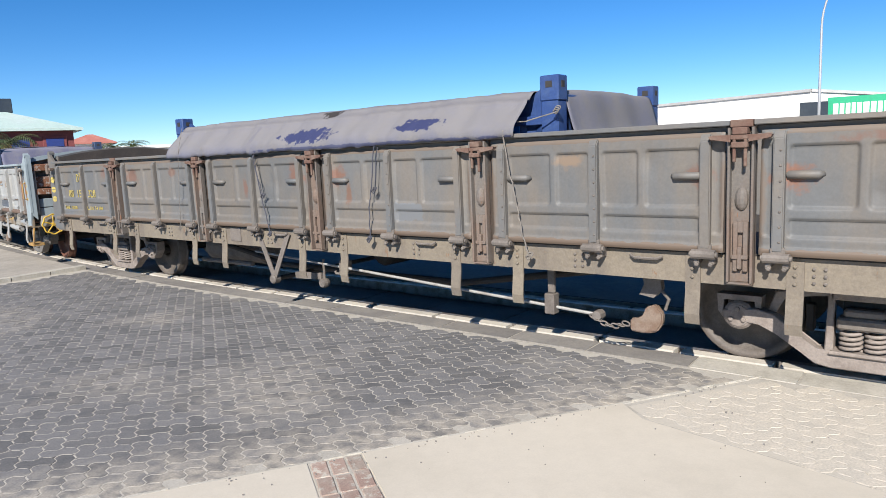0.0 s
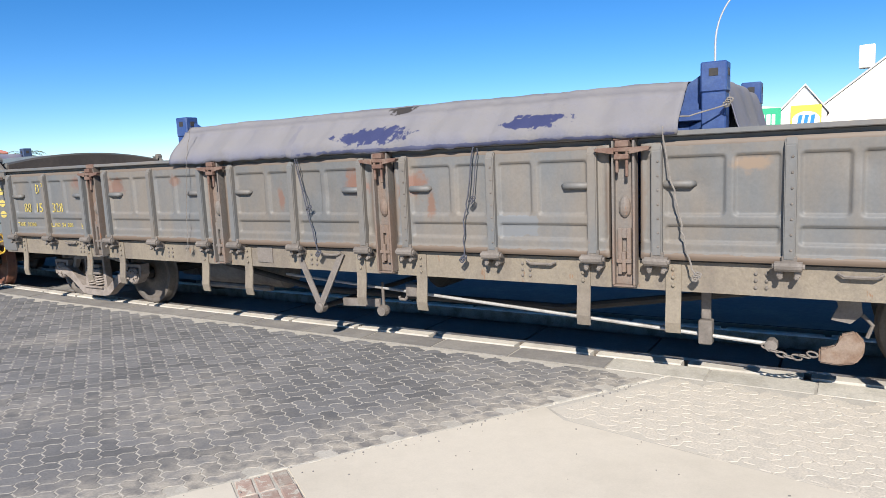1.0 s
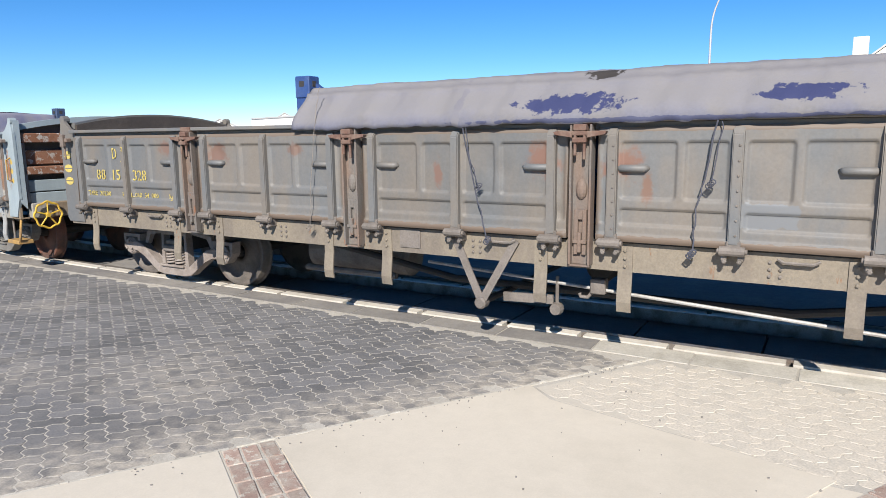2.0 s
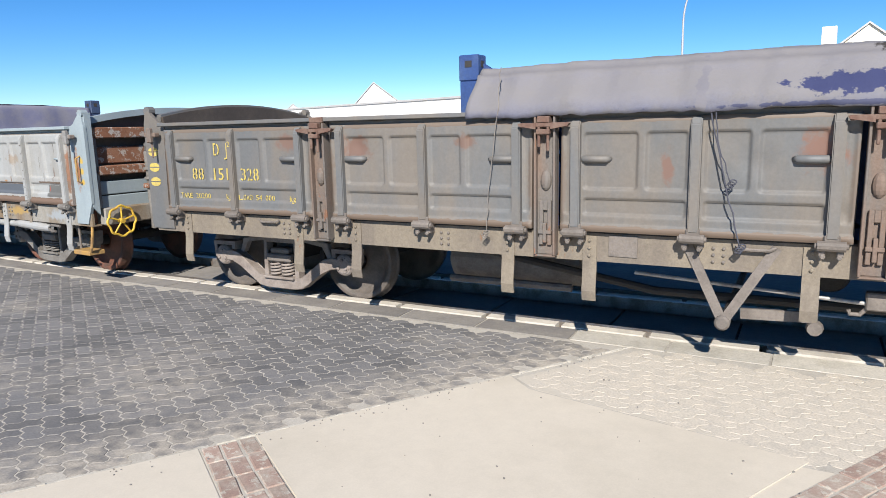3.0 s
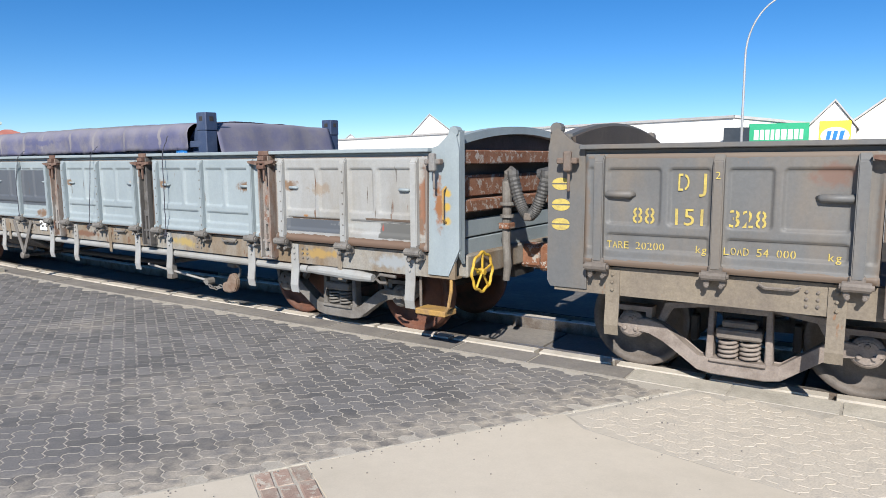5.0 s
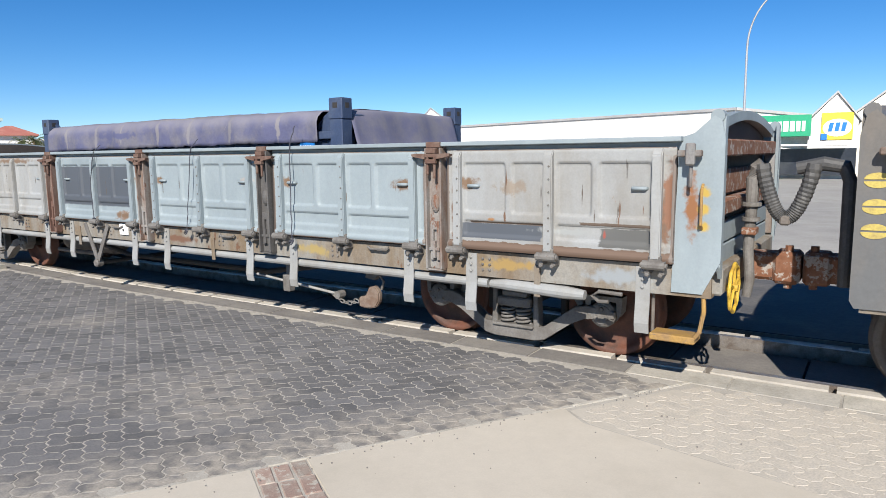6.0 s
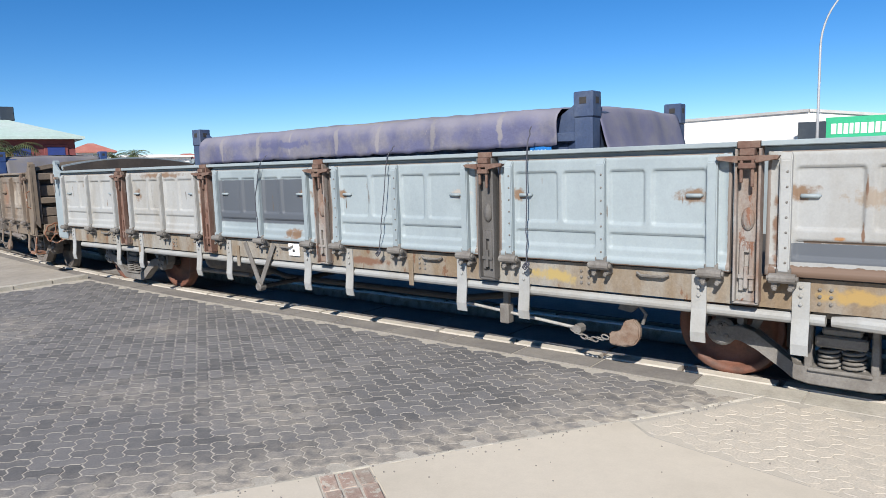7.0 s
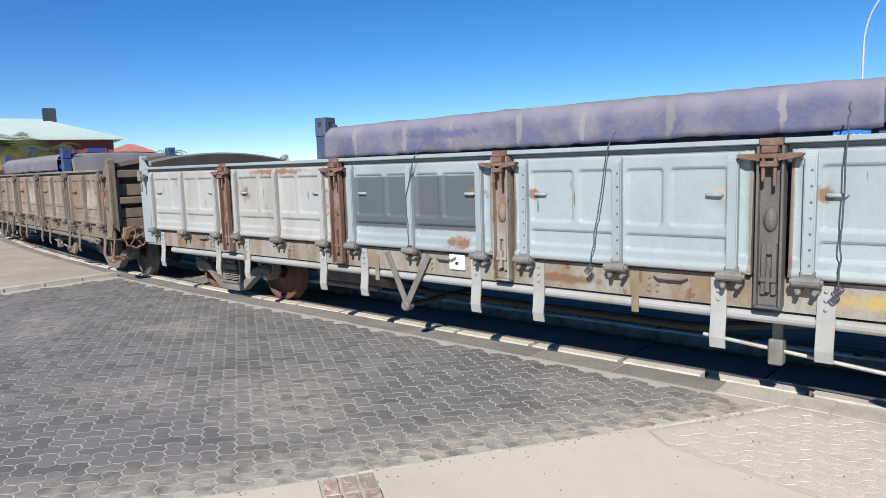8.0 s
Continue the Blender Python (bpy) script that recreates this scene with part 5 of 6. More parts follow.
d0 = a_doors[0].matrix_basis.translation.x
for text, x, z, h, wide in (("D", -0.25, 1.60, 0.135, 0.10), ("J", -0.115, 1.60, 0.135, 0.09), ("88", -0.54, 1.345, 0.130, 0.185), ("151", -0.205, 1.345, 0.130, 0.27), ("328", 0.195, 1.345, 0.130, 0.26),
                            ("TARE 20200", -0.60, 1.145, 0.058, 0.45), ("kg", -0.11, 1.145, 0.055, 0.085), ("LOAD 54 000", 0.28, 1.145, 0.058, 0.47), ("kg", 0.745, 1.145, 0.055, 0.085)):
    stencil(wagon_a, text, d0, x, z, h, wide)
two = lettering("2", 0.055, 0.0015)
two.materials.append(STENCIL)
mesh_part("stencil", two, wagon_a, "yellow stencilled character", at=pose(d0 - 0.02, -SIDE - 0.053, 1.69, 90))


def bar(w, name, pts, r, material, label="", seg=8):
    return part(name, tubes((pts, r), seg=seg), material, w, label)


def flat_bar(p, q, y, w=0.035, thick=0.014):
    p, q = Vector(p), Vector(q)
    d = (q - p).normalized()
    n = Vector((-d.y, d.x)) * w
    return slab(bmesh.new(), [tuple(p + n), tuple(q + n), tuple(q - n), tuple(p - n)], thick, "y", y)


def hanger(w, x, zb, left, right, material):
    """The V-shaped brake hanger with its boss and cross shaft."""
    y = -SIDE + 0.03
    part("hanger_bar", flat_bar((x + left, 0.95), (x, zb), y), material, w)
    part("hanger_bar", flat_bar((x + right, 0.95), (x, zb), y - 0.014), material, w)
    part("hanger_boss", lathe(bmesh.new(), [(0.055, 0.05), (0.055, -0.03), (0.04, -0.045)], 14, (x, y, zb)), material, w)
    bar(w, "cross_shaft", [(x, y, zb), (x, 0.9, zb)], 0.03, UNDER)


WEIGHT = paint("rust_tinged_casting", (0.20, 0.15, 0.115), (0.15, 0.095, 0.065), 0.6, 9.0, 0.85)


def weight(w, x, material, y=-SIDE + 0.28):
    """A hanging brake weight on its bracket, with a chain to the rod."""
    part("weight_bracket", slab(bmesh.new(), [(x - 0.07, 0.78), (x + 0.08, 0.78), (x + 0.10, 0.62), (x + 0.03, 0.55), (x - 0.09, 0.57), (x - 0.05, 0.66)], 0.07, "y", y), material, w)
    pts = [(x - 0.16, 0.36), (x - 0.05, 0.375), (x - 0.03, 0.47), (x + 0.06, 0.50), (x + 0.12, 0.43), (x + 0.115, 0.34), (x + 0.07, 0.27), (x - 0.04, 0.245), (x - 0.16, 0.255)]
    bm = slab(bmesh.new(), pts, 0.06, "y", y - 0.03)
    bmesh.ops.bevel(bm, geom=list(bm.edges), offset=0.012, segments=2, affect="EDGES")
    part("brake_weight", bm, WEIGHT, w, "heavy rusty cast brake weight")
    bm = bmesh.new()
    for k in range(7):
        u = k / 6
        cx, cz = x - 0.50 + 0.30 * u, 0.34 - 0.05 * math.sin(math.pi * u) - 0.03 * u
        turn = pose(cx, y - 0.02, cz, 90 * (k % 2), 12, 0)
        tube(bm, [turn @ Vector((0.036 * math.cos(a), 0, 0.019 * math.sin(a))) for a in (2 * math.pi * i / 10 for i in range(11))], 0.0075, 5, False)
    part("chain", bm, material, w, "steel chain")
    bar(w, "hook_bar", [(x + 0.10, y, 0.62), (x + 0.16, y, 0.55), (x + 0.13, y, 0.46)], 0.014, material)


def fitted(w, hang_x, rod, box_x, weight_x, material, zb):
    hanger(w, hang_x, zb, -0.27, 0.33, material)
    y = -SIDE + 0.3
    bar(w, "brake_rod", [(rod[0], y, rod[1]), (rod[2], y, rod[3])], 0.015, PALE_EDGE_STEEL, "pale worn brake rod")
    part("rod_guide", boxes((box_x - 0.05, box_x + 0.05, y - 0.06, y + 0.04, 0.31, 0.50), (box_x - 0.035, box_x + 0.035, y - 0.02, y + 0.02, 0.50, 0.80), bevel=0.008), material, w)
    weight(w, weight_x, material)
    bar(w, "rod_end", [(weight_x - 0.47, y - 0.05, 0.345), (weight_x - 0.47, y + 0.05, 0.345)], 0.045, material)


PALE_EDGE_STEEL = paint("bare_worn_rod_steel", (0.36, 0.35, 0.33), (0.26, 0.24, 0.22), 0.5, 8, 0.5, metal=0.2)
fitted(wagon_a, -0.90, (-1.6, 0.64, 3.28, 0.345), 2.79, 3.72, STEEL, 0.375)
fitted(wagon_b, -1.27, (1.70, 0.46, 3.02, 0.345), 2.24, 3.48, STEEL_PALE, 0.40)
fitted(wagon_c, -1.27, (1.70, 0.46, 3.02, 0.345), 2.24, 3.48, STEEL, 0.40)
# brake gear in the middle of the grey wagon
part("brake_lever", flat_bar((-0.80, 0.39), (-0.33, 0.41), -SIDE + 0.27, 0.04, 0.03), STEEL, wagon_a)
bar(wagon_a, "lever_rod", [(-0.30, -SIDE + 0.3, 0.62), (-0.30, -SIDE + 0.3, 0.34)], 0.016, STEEL)
part("rod_joint", lathe(bmesh.new(), [(0.05, 0.04), (0.06, 0.0), (0.05, -0.05)], 12, (-0.30, -SIDE + 0.3, 0.33)), STEEL, wagon_a)
part("rod_guide", boxes((0.0, 0.13, -SIDE + 0.26, -SIDE + 0.36, 0.50, 0.63), bevel=0.01), STEEL, wagon_a)
bar(wagon_a, "hook", [(0.02, -SIDE + 0.3, 0.52), (-0.03, -SIDE + 0.3, 0.46), (-0.09, -SIDE + 0.3, 0.46), (-0.10, -SIDE + 0.3, 0.49)], 0.016, STEEL)
for w, x, m in ((wagon_a, -2.87, STEEL), (wagon_b, -3.0, STEEL), (wagon_c, -3.0, STEEL)):
    bm = tubes(([(x - 0.70, -0.42, 0.52), (x - 0.66, -0.42, 0.52), (x + 0.66, -0.42, 0.52), (x + 0.70, -0.42, 0.52)], [0.14, 0.20, 0.20, 0.14]), seg=20)
    part("air_tank", bm, m, w, "round brake air tank")
    bar(w, "tank_pipe", [(x - 0.62, -0.70, 0.36), (x + 0.62, -0.70, 0.36)], 0.035, m)
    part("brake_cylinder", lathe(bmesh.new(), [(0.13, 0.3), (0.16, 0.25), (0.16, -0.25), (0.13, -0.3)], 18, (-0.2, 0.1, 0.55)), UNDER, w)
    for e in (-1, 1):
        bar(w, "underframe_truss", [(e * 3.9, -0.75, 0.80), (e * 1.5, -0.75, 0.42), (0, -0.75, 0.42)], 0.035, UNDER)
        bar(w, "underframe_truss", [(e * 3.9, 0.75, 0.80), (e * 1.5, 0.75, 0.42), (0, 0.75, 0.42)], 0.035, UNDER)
part("chequer_plate", boxes((-1.75, -1.53, -SIDE + 0.035, -SIDE + 0.045, 0.81, 0.975)), STEEL, wagon_a, "small chequered steel plate")
tag = part("wagon_card", boxes((-0.67, -0.48, -SIDE + 0.02, -SIDE + 0.045, 0.83, 0.98), bevel=0.006), BAR_WHITE, wagon_b, "white card holder with a dark mark")
part("card_mark", boxes((-0.59, -0.55, -SIDE + 0.017, -SIDE + 0.02, 0.88, 0.91)), UNDER, tag)

# pipe below the sill of the pale and brown wagons
for w, m in ((wagon_b, PALE), (wagon_c, STEEL)):
    bar(w, "side_pipe", [(-6.2, -SIDE + 0.09, 0.70), (-2, -SIDE + 0.09, 0.705), (2, -SIDE + 0.09, 0.70), (5.0, -SIDE + 0.09, 0.695)], 0.042, m, "pale dusty air pipe", 12)
    bar(w, "pipe_end", [(5.04, -SIDE + 0.06, 0.70), (5.2, -SIDE + 0.06, 0.705), (5.75, -SIDE + 0.06, 0.69), (5.92, -SIDE + 0.06, 0.685)], [0.035, 0.05, 0.055, 0.04], m, "pale lagged pipe end", 12)
    bar(w, "pipe_hook", [(6.25, -SIDE + 0.0, 0.735), (6.06, -SIDE, 0.74), (6.0, -SIDE, 0.70), (6.06, -SIDE, 0.66), (6.14, -SIDE, 0.665)], 0.016, STEEL_PALE)
    for x in (-4.2, -1.7, 1.25, 5.5):
        part("pipe_bracket", boxes((x - 0.03, x + 0.03, -SIDE + 0.03, -SIDE + 0.042, 0.63, 0.90), bevel=0.004), BLUE_SILL if w is wagon_b else STEEL, w)

# leading end of the pale wagon: step, handles, hand wheel, end pipe and hoses; the other ends are alike
def end_fittings(w, e, hose, yellow, wheel_paint):
    def X(x):
        return e * x
    step = part("step_board", boxes((min(X(6.46), X(6.80)), max(X(6.46), X(6.80)), -SIDE + 0.02, -SIDE + 0.22, 0.40, 0.455), bevel=0.008), yellow, w, "worn yellow step board")
    bar(w, "step_hanger", [(X(6.46), -SIDE + 0.12, 0.80), (X(6.46), -SIDE + 0.12, 0.43)], 0.014, STEEL)
    bar(w, "step_hanger", [(X(6.84), -SIDE + 0.08, 0.82), (X(6.855), -SIDE + 0.05, 0.65), (X(6.83), -SIDE + 0.04, 0.50), (X(6.78), -SIDE + 0.05, 0.43)], 0.017, yellow)
    bar(w, "grab_rail", [(X(6.82), -SIDE + 0.025, 1.60), (X(6.825), -SIDE - 0.03, 1.57), (X(6.825), -SIDE - 0.03, 1.31), (X(6.82), -SIDE + 0.025, 1.28)], 0.011, yellow)
    bm = bmesh.new()
    cx, cy, cz, r = X(7.0), -1.04, 0.80, 0.18
    tube(bm, [(cx, cy + r * (1 + 0.05 * math.cos(8 * a)) * math.cos(a), cz + r * (1 + 0.05 * math.cos(8 * a)) * math.sin(a)) for a in (2 * math.pi * k / 56 for k in range(57))], 0.014, 8, False)
    for k in range(5):
        a = 2 * math.pi * k / 5 + 0.3
        tube(bm, [(cx, cy, cz), (cx + X(0.0), cy + r * math.cos(a), cz + r * math.sin(a))], 0.011, 6)
    tube(bm, [(cx - 0.12 * e, cy, cz), (cx + 0.03 * e, cy, cz)], 0.03, 8)
    part("hand_wheel", bm, wheel_paint, w, "spoked hand brake wheel")
    if not hose:
        return
    y = -0.62
    bar(w, "end_pipe", [(X(7.02), y, 0.66), (X(7.04), y, 0.80), (X(7.02), y, 1.05), (X(7.03), y, 1.40), (X(7.03), y, 1.62), (X(7.05), y, 1.70), (X(7.10), y, 1.735)], [0.035, 0.04, 0.04, 0.045, 0.052, 0.055, 0.055], STEEL_PALE, "grey end pipe with flanges", 12)
    part("pipe_flange", tubes(([(X(7.03), y, 1.40), (X(7.03), y, 1.43)], 0.075), ([(X(7.03), y, 1.28), (X(7.03), y, 1.31)], 0.068), seg=14), STEEL_PALE, w)
    part("pipe_clamp", boxes((min(X(6.97), X(7.08)), max(X(6.97), X(7.08)), y - 0.07, y + 0.07, 1.17, 1.23), bevel=0.008), RUSTY, w)
    pts, rad = [], []
    n = 72
    for k in range(n + 1):
        u = k / n
        pts.append((X(7.10 + 0.36 * u), y - 0.02, 1.735 - 0.42 * math.sin(math.pi * u) ** 0.75))
        rad.append(0.052 + 0.006 * (k % 2))
    bar(w, "brake_hose", pts, rad, RUBBER, "black corrugated hose", 10)
    part("hose_coupling", boxes((min(X(7.24), X(7.32)), max(X(7.24), X(7.32)), y - 0.08, y + 0.04, 1.26, 1.34), bevel=0.015), STEEL, w)


STEP_PAINT = paint("worn_ochre_step_paint", (0.34, 0.20, 0.055), (0.26, 0.16, 0.07), 0.6, 8.0, 0.75, third=(0.2, 0.14, 0.09), third_at=0.62)
end_fittings(wagon_b, 1, True, STEP_PAINT, YELLOW)
end_fittings(wagon_c, 1, True, RUSTY, RUSTY)
for w in (wagon_a, wagon_b):
    bar(w, "end_pipe", [(-7.38, -0.64, 1.70), (-7.20, -0.64, 1.735), (-7.06, -0.64, 1.71), (-7.02, -0.64, 1.60), (-7.02, -0.64, 0.80)], [0.05, 0.055, 0.055, 0.05, 0.045], RUBBER, "black end hose", 12)


# bolt heads grouped on the sills
bolt = {w: keep("bolt", lathe(bmesh.new(), [(0.013, 0.0), (0.013, -0.010), (0.007, -0.014)], 6), m) for w, m in ((wagon_a, STEEL), (wagon_b, STEEL_PALE), (wagon_c, STEEL))}
for w in bolt:
    for x in (-5.0, -3.2, -0.95, 1.4, 3.2, 5.0):
        for dx in (-0.035, 0.035):
            for z in (0.82, 0.87, 0.92):
                mesh_part("bolt", bolt[w], w, at=pose(x + dx, -SIDE + 0.045, z))


# ---- ropes ----
def rope(offset, pts, r, material, label):
    t = thing("rope", label, "rope", "ropes tying the tarpaulins")
    p = [Vector(v) for v in pts]
    fine = []
    for a, b in zip(p, p[1:]):
        for k in range(6):
            fine.append(a.lerp(b, k / 6) + Vector((random.Random(len(fine)).uniform(-0.008, 0.008), 0, 0)))
    fine.append(p[-1])
    r *= 0.62
    part("cord", tubes((fine, r), seg=6), material, t)
    knot = bmesh.new()
    for k in range(3):
        c = p[-1] + Vector((0.012 * k - 0.012, -0.008, 0.015 * k))
        tube(knot, [c + Vector((0.022 * math.cos(a), 0.008 * math.sin(2 * a), 0.018 * math.sin(a))) for a in (2 * math.pi * i / 10 for i in range(11))], r * 1.1, 5, False)
    part("knot", knot, material, t)
    LOADS.append((t, offset, 0, 0, 0))


YS = -SIDE - 0.055
for off, pts, r, m, label in (
        (0.72, [(-1.06, -SIDE + 0.02, 2.0), (-1.04, YS, 1.93), (-0.93, YS, 1.45), (-0.80, YS, 0.93)], 0.009, ROPE_DARK, "dark cord tied down to a cleat"),
        (0.72, [(-1.04, -SIDE + 0.02, 1.98), (-1.0, YS, 1.92), (-0.98, YS, 1.70), (-0.88, YS, 1.38)], 0.007, ROPE_DARK, "dark cord with a loose end"),
        (0.72, [(1.0, -SIDE + 0.02, 1.98), (0.98, YS, 1.90), (0.92, YS, 1.50), (0.87, YS, 1.29), (0.85, YS, 0.94)], 0.010, ROPE_DARK, "dark cord tied down to a cleat"),
        (0.72, [(1.0, -SIDE + 0.02, 1.98), (1.02, YS, 1.86), (0.96, YS, 1.45)], 0.007, ROPE_DARK, "dark cord with a loose end"),
        (0.72, [(2.50, -SIDE + 0.05, 2.06), (2.54, YS, 1.98), (2.58, YS, 1.70), (2.66, YS, 1.35), (2.70, YS, 1.1), (2.78, YS, 0.88)], 0.011, ROPE, "grey rope knotted round a cleat"),
        (0.72, [(2.50, -SIDE + 0.06, 2.06), (2.7, -SIDE + 0.06, 2.05), (2.95, -1.22, 2.12)], 0.009, ROPE, "grey rope lashed round the container post"),
        (0.72, [(-2.66, -SIDE + 0.05, 2.3), (-2.64, YS, 1.97), (-2.72, YS, 1.4), (-2.76, YS, 0.93)], 0.006, ROPE, "thin pale cord tied down to a cleat"),
        (-13.99, [(1.08, -SIDE + 0.04, 2.06), (1.06, YS, 1.95), (0.97, YS, 1.4), (0.89, YS, 0.94)], 0.008, ROPE_DARK, "dark cord tied down to a cleat"),
        (-13.99, [(2.69, -SIDE + 0.04, 2.16), (2.70, YS, 1.95), (2.69, YS, 1.4), (2.68, YS, 0.93)], 0.009, ROPE_DARK, "dark cord tied down to a cleat"),
        (-13.99, [(-1.0, -SIDE + 0.04, 2.03), (-1.02, YS, 1.93), (-1.15, YS, 1.53), (-1.13, YS, 1.0)], 0.008, ROPE_DARK, "dark cord tied down to a cleat")):
    rope(off, pts, r, m, label)


# worn patches that bare the dark blue cloth of the tarpaulin in the grey wagon
BARE = (0.022, 0.028, 0.085)
worn = patched(TARP_A, "sun_faded_tarpaulin_with_worn_patches", [(-0.02, 1.06, 0.42, 0.085, 0.62, BARE), (1.60, 1.09, 0.28, 0.06, 0.7, BARE), (0.16, 1.30, 0.14, 0.05, 0.7, (0.03, 0.025, 0.022)),
                                                                 (0.9, 0.93, 1.9, 0.02, 0.62, (0.05, 0.055, 0.10)), (-1.0, 1.05, 0.04, 0.22, 0.6, (0.14, 0.135, 0.15))], 0.82)
next(o for o in scene.objects if o.name == "tarpaulin").children[0].data.materials[0] = worn
# chafed folds on the violet cover
chafed = [(x, 1.18, wide, 0.24, 0.62, (0.19, 0.18, 0.195)) for x, wide in ((-2.3, 0.03), (-1.55, 0.05), (-0.9, 0.02), (-0.1, 0.045), (0.55, 0.025), (1.3, 0.05), (2.1, 0.03))]
chafed += [(-1.0, 1.15, 0.6, 0.05, 0.7, (0.085, 0.09, 0.165)), (0.3, 1.33, 1.6, 0.02, 0.7, (0.2, 0.185, 0.185))]
next(o for o in scene.objects if o.name == "tarpaulin.001").children[0].data.materials[0] = patched(TARP_B, "violet_tarpaulin_with_chafed_folds", chafed, 0.5)


# ---- interlocking pavers ----
PW = 0.1125          # a paver is two of these long and one wide


def wavy(p):
    """Zigzag edges: the whole grid is bent by one wave, so neighbours fit."""
    def zig(v):
        return 0.0130 * min(max(1.5 * math.sin(2 * math.pi * v / PW), -1), 1)
    return Vector((p[0] + zig(p[1]), p[1] + zig(p[0])))


def outline(i, j, flat_way):
    """The outline of a herringbone block at the grid cell i, j, drawn in from the joint."""
    w, h = (2, 1) if flat_way else (1, 2)
    g = 0.0046
    x0, y0, x1, y1 = i * PW, j * PW, (i + w) * PW, (j + h) * PW
    pts = []
    for a, b, n in (((x0, y0), (x1, y0), w), ((x1, y0), (x1, y1), h), ((x1, y1), (x0, y1), w), ((x0, y1), (x0, y0), h)):
        for t in range(4 * n):
            u = t / (4 * n)
            pts.append(wavy((a[0] + (b[0] - a[0]) * u, a[1] + (b[1] - a[1]) * u)))
    c = sum(pts, Vector((0, 0))) / len(pts)
    k = Vector((1 - 2 * g / (x1 - x0), 1 - 2 * g / (y1 - y0)))
    return c, [Vector(((p.x - c.x) * k.x, (p.y - c.y) * k.y)) for p in pts]


def paver_solid(vs, fs, pts, place, z, tip):
    """Adds one paver: a crowned top, a chamfer and its sides."""
    b = len(vs)
    n = len(pts)
    for inset, dz in ((1.0, -0.02), (1.0, -0.0016), (0.97, 0.0)):
        for p in pts:
            q = place(p * inset)
            vs.append((q.x, q.y, z + dz + tip.x * p.x + tip.y * p.y))
    for ring in (0, n):
        for k in range(n):
            m = (k + 1) % n
            fs.append((b + ring + k, b + ring + m, b + ring + n + m, b + ring + n + k))
    fs.append(tuple(range(b + 2 * n, b + 3 * n)))


def held_in(p):
    """A corner cut back to the concrete's edge or to the track's edging."""
    out = (p - EDGE_AT).dot(EDGE_OUT)
    if out < 0.012:
        p = p + EDGE_OUT * (0.012 - out)
    return Vector((p.x, min(p.y, beside_track(p.x, NEAR - 0.05)[1])))


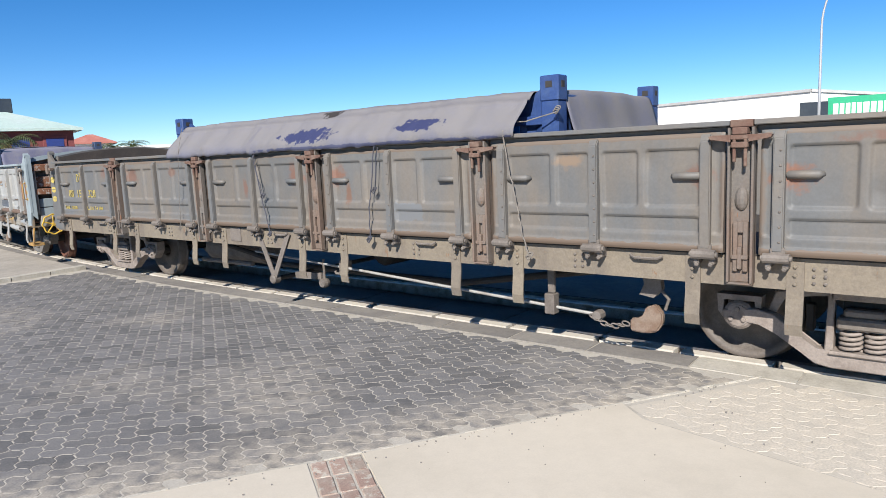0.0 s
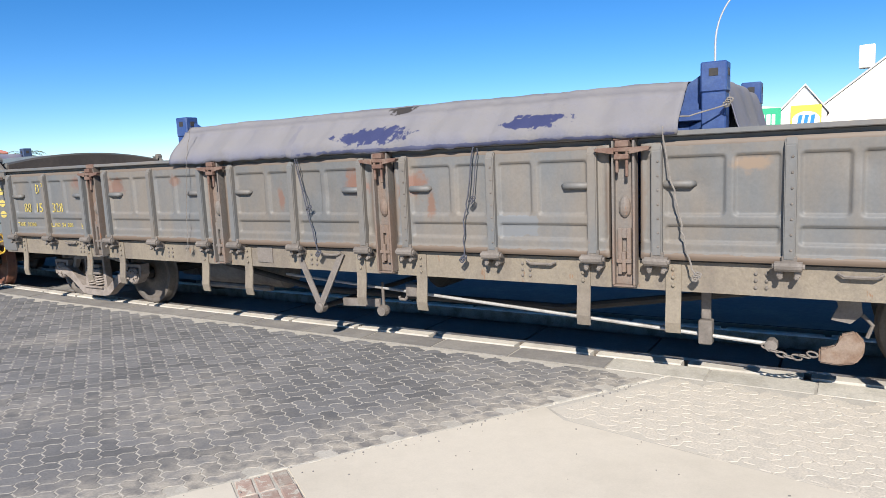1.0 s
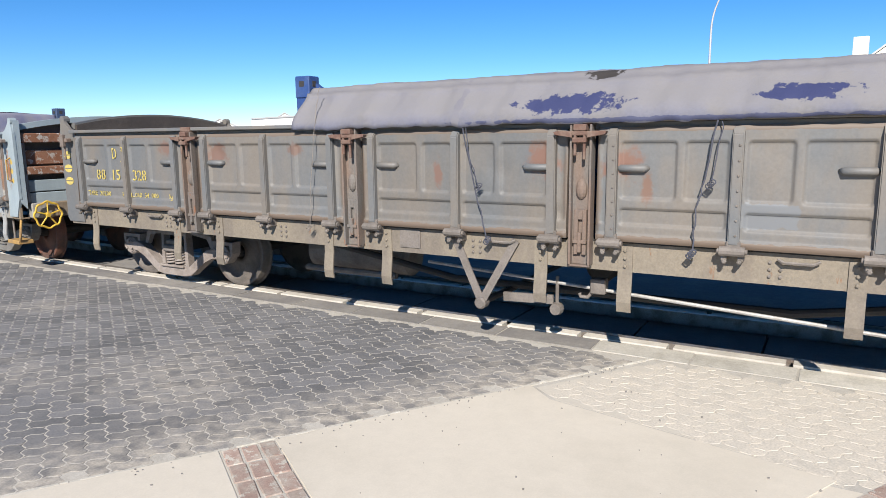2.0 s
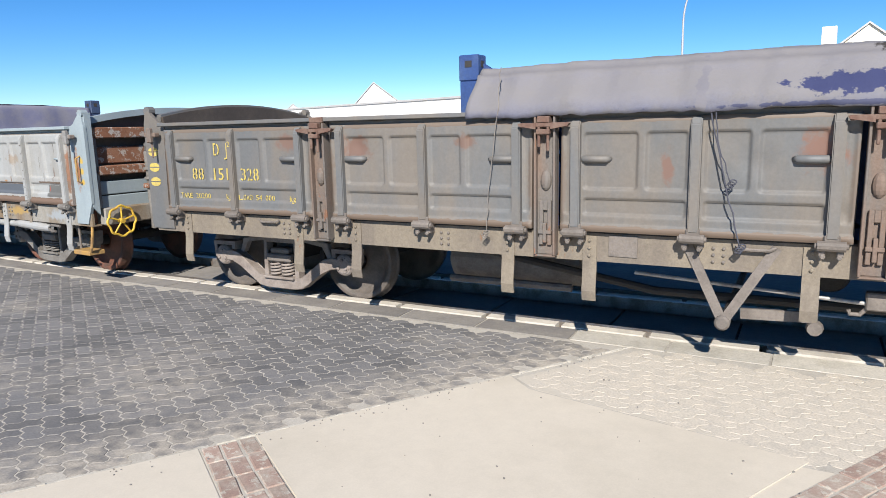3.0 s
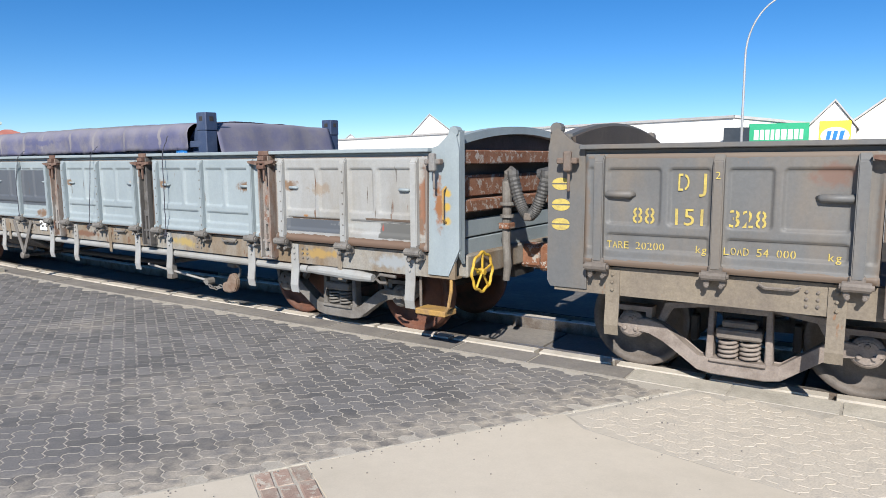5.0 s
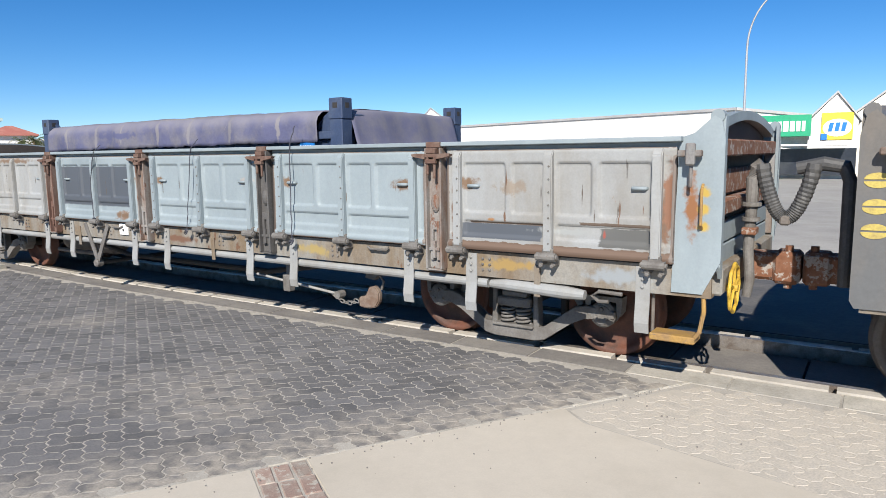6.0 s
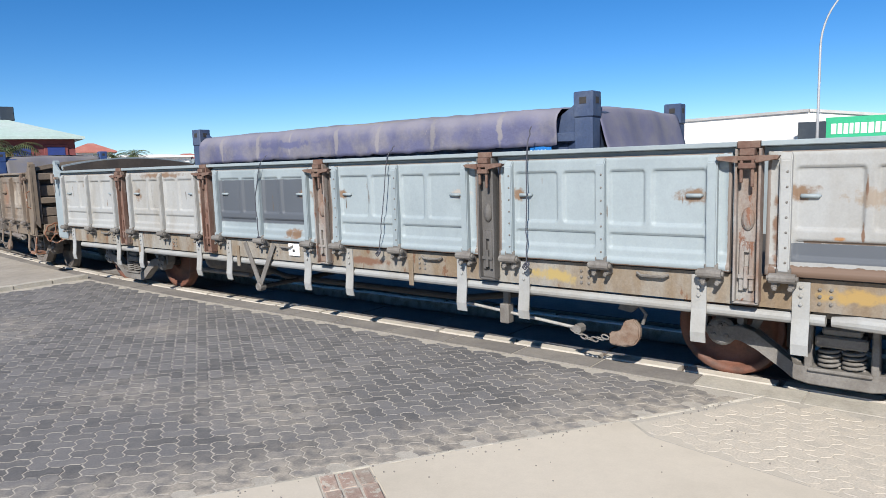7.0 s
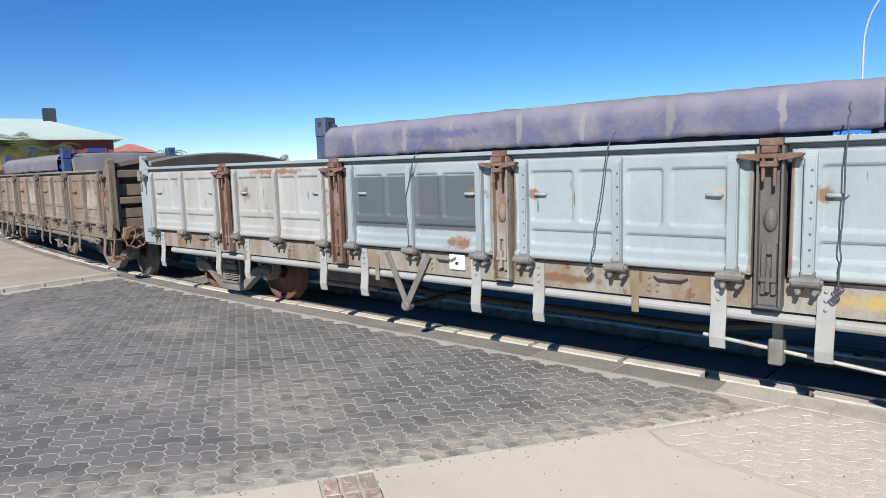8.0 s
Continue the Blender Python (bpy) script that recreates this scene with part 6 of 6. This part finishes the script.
def lay_pavers():
    shapes = {f: outline(0, 0, f)[1] for f in (True, False)}
    me_of = {}
    for f, pts in shapes.items():
        vs, fs = [], []
        paver_solid(vs, fs, pts, lambda p: Vector((p.x, p.y)), 0.0, Vector((0, 0)))
        me = bpy.data.meshes.new("paver")
        me.from_pydata(vs, [], fs)
        me.materials.append(PAVER)
        me_of[f] = me
    r = random.Random(11)
    dark, pale, single = ([], []), ([], []), []
    yaw = math.atan2(EDGE_TO.y, EDGE_TO.x)
    for i in range(-100, 60):
        for j in range(-48, 130):
            m = (i - j) % 4
            if m == 0:
                f = True
            elif m == 3:
                f = False
            else:
                continue
            c, pts = outline(i, j, f)
            p = Vector(on_edge(c.x, c.y + 0.02))
            near_track = p.y - (beside_track(p.x, NEAR - 0.05)[1])
            if near_track > -0.012 or p.x < -12.3 or p.x > 4.6 or p.y < 0.2:
                continue
            z = r.uniform(-0.0006, 0.0018)
            tip = Vector((r.uniform(-0.007, 0.007), r.uniform(-0.007, 0.007)))
            out = c.y + 0.02
            if out > 0.03:
                d = p - Vector((-3.4, 3.4))
                if abs(d.dot(EDGE_TO)) < 1.35 and 0.14 < out < 2.4 and len(single) < 300:
                    single.append((p, f, z, tip, yaw))
                elif p.x > -12.3 and p.y > 0.6:
                    paver_solid(*dark, [Vector((math.cos(yaw) * q.x - math.sin(yaw) * q.y, math.sin(yaw) * q.x + math.cos(yaw) * q.y)) for q in pts], lambda q, p=p: held_in(p + q), z, tip)
            elif out < -0.12 and c.x > 0.02 and p.y > 3.72 + 0.0:
                # sand-covered field beyond the concrete
                if p.y > 4.27 - 0.245 * (p.x + 1.9) + 0.10:
                    paver_solid(*pale, [Vector((math.cos(yaw) * q.x - math.sin(yaw) * q.y, math.sin(yaw) * q.x + math.cos(yaw) * q.y)) for q in pts], lambda q, p=p: p + q, z * 0.5 + 0.0006, tip * 0.4)
    for name, (vs, fs), mat, label in (("paver_field", dark, PAVER_FIELD, "charcoal interlocking pavers laid in herringbone"), ("pale_paver_field", pale, PAVER_PALE, "interlocking pavers buried under pale sand")):
        me = bpy.data.meshes.new(name)
        me.from_pydata(vs, [], fs)
        me.materials.append(mat)
        tagged(new(name, me), label, "", "", "stuff")
    for p, f, z, tip, yaw in single:
        mesh_part("paver", me_of[f], joint_bed, at=pose(p.x, p.y, z, math.degrees(tip.y), -math.degrees(tip.x), math.degrees(yaw)))


lay_pavers()


def scatter_grit():
    """Small stones and crumbs lying on the concrete and along its edge."""
    r = random.Random(21)
    bm = bmesh.new()
    for k in range(130):
        a, o = r.uniform(-2.6, 1.0), (-abs(r.gauss(0, 0.05)) - 0.01 if k % 2 else -r.uniform(0.05, 2.2))
        x, y = on_edge(a, o)
        d = r.uniform(0.002, 0.007)
        ring = [(x + d * r.uniform(0.6, 1.2) * math.cos(t), y + d * r.uniform(0.6, 1.2) * math.sin(t)) for t in (2 * math.pi * i / 6 for i in range(6))]
        slab(bm, ring, 0.004 + d * 0.7, "z", 0.004)
    ground_piece("grit", bm, KERB, "small grey stones lying on the concrete", "stuff")


scatter_grit()


# ---- what moves ----
def motions():
    times = [0.25 * i for i in range(33)]
    for w, offset in WAGONS:
        walk(w, [(t, wagon_pose(gone(t) + offset)) for t in times])
    for axle, x in WHEELSETS:
        walk(axle, [(t, pose(x, 0, WHEEL_R, 0, math.degrees(gone(t) / WHEEL_R), 0)) for t in times])
    for c, offset, dx, y, z in LOADS:
        walk(c, [(t, wagon_pose(gone(t) + offset) @ pose(dx, y, z)) for t in times])


motions()
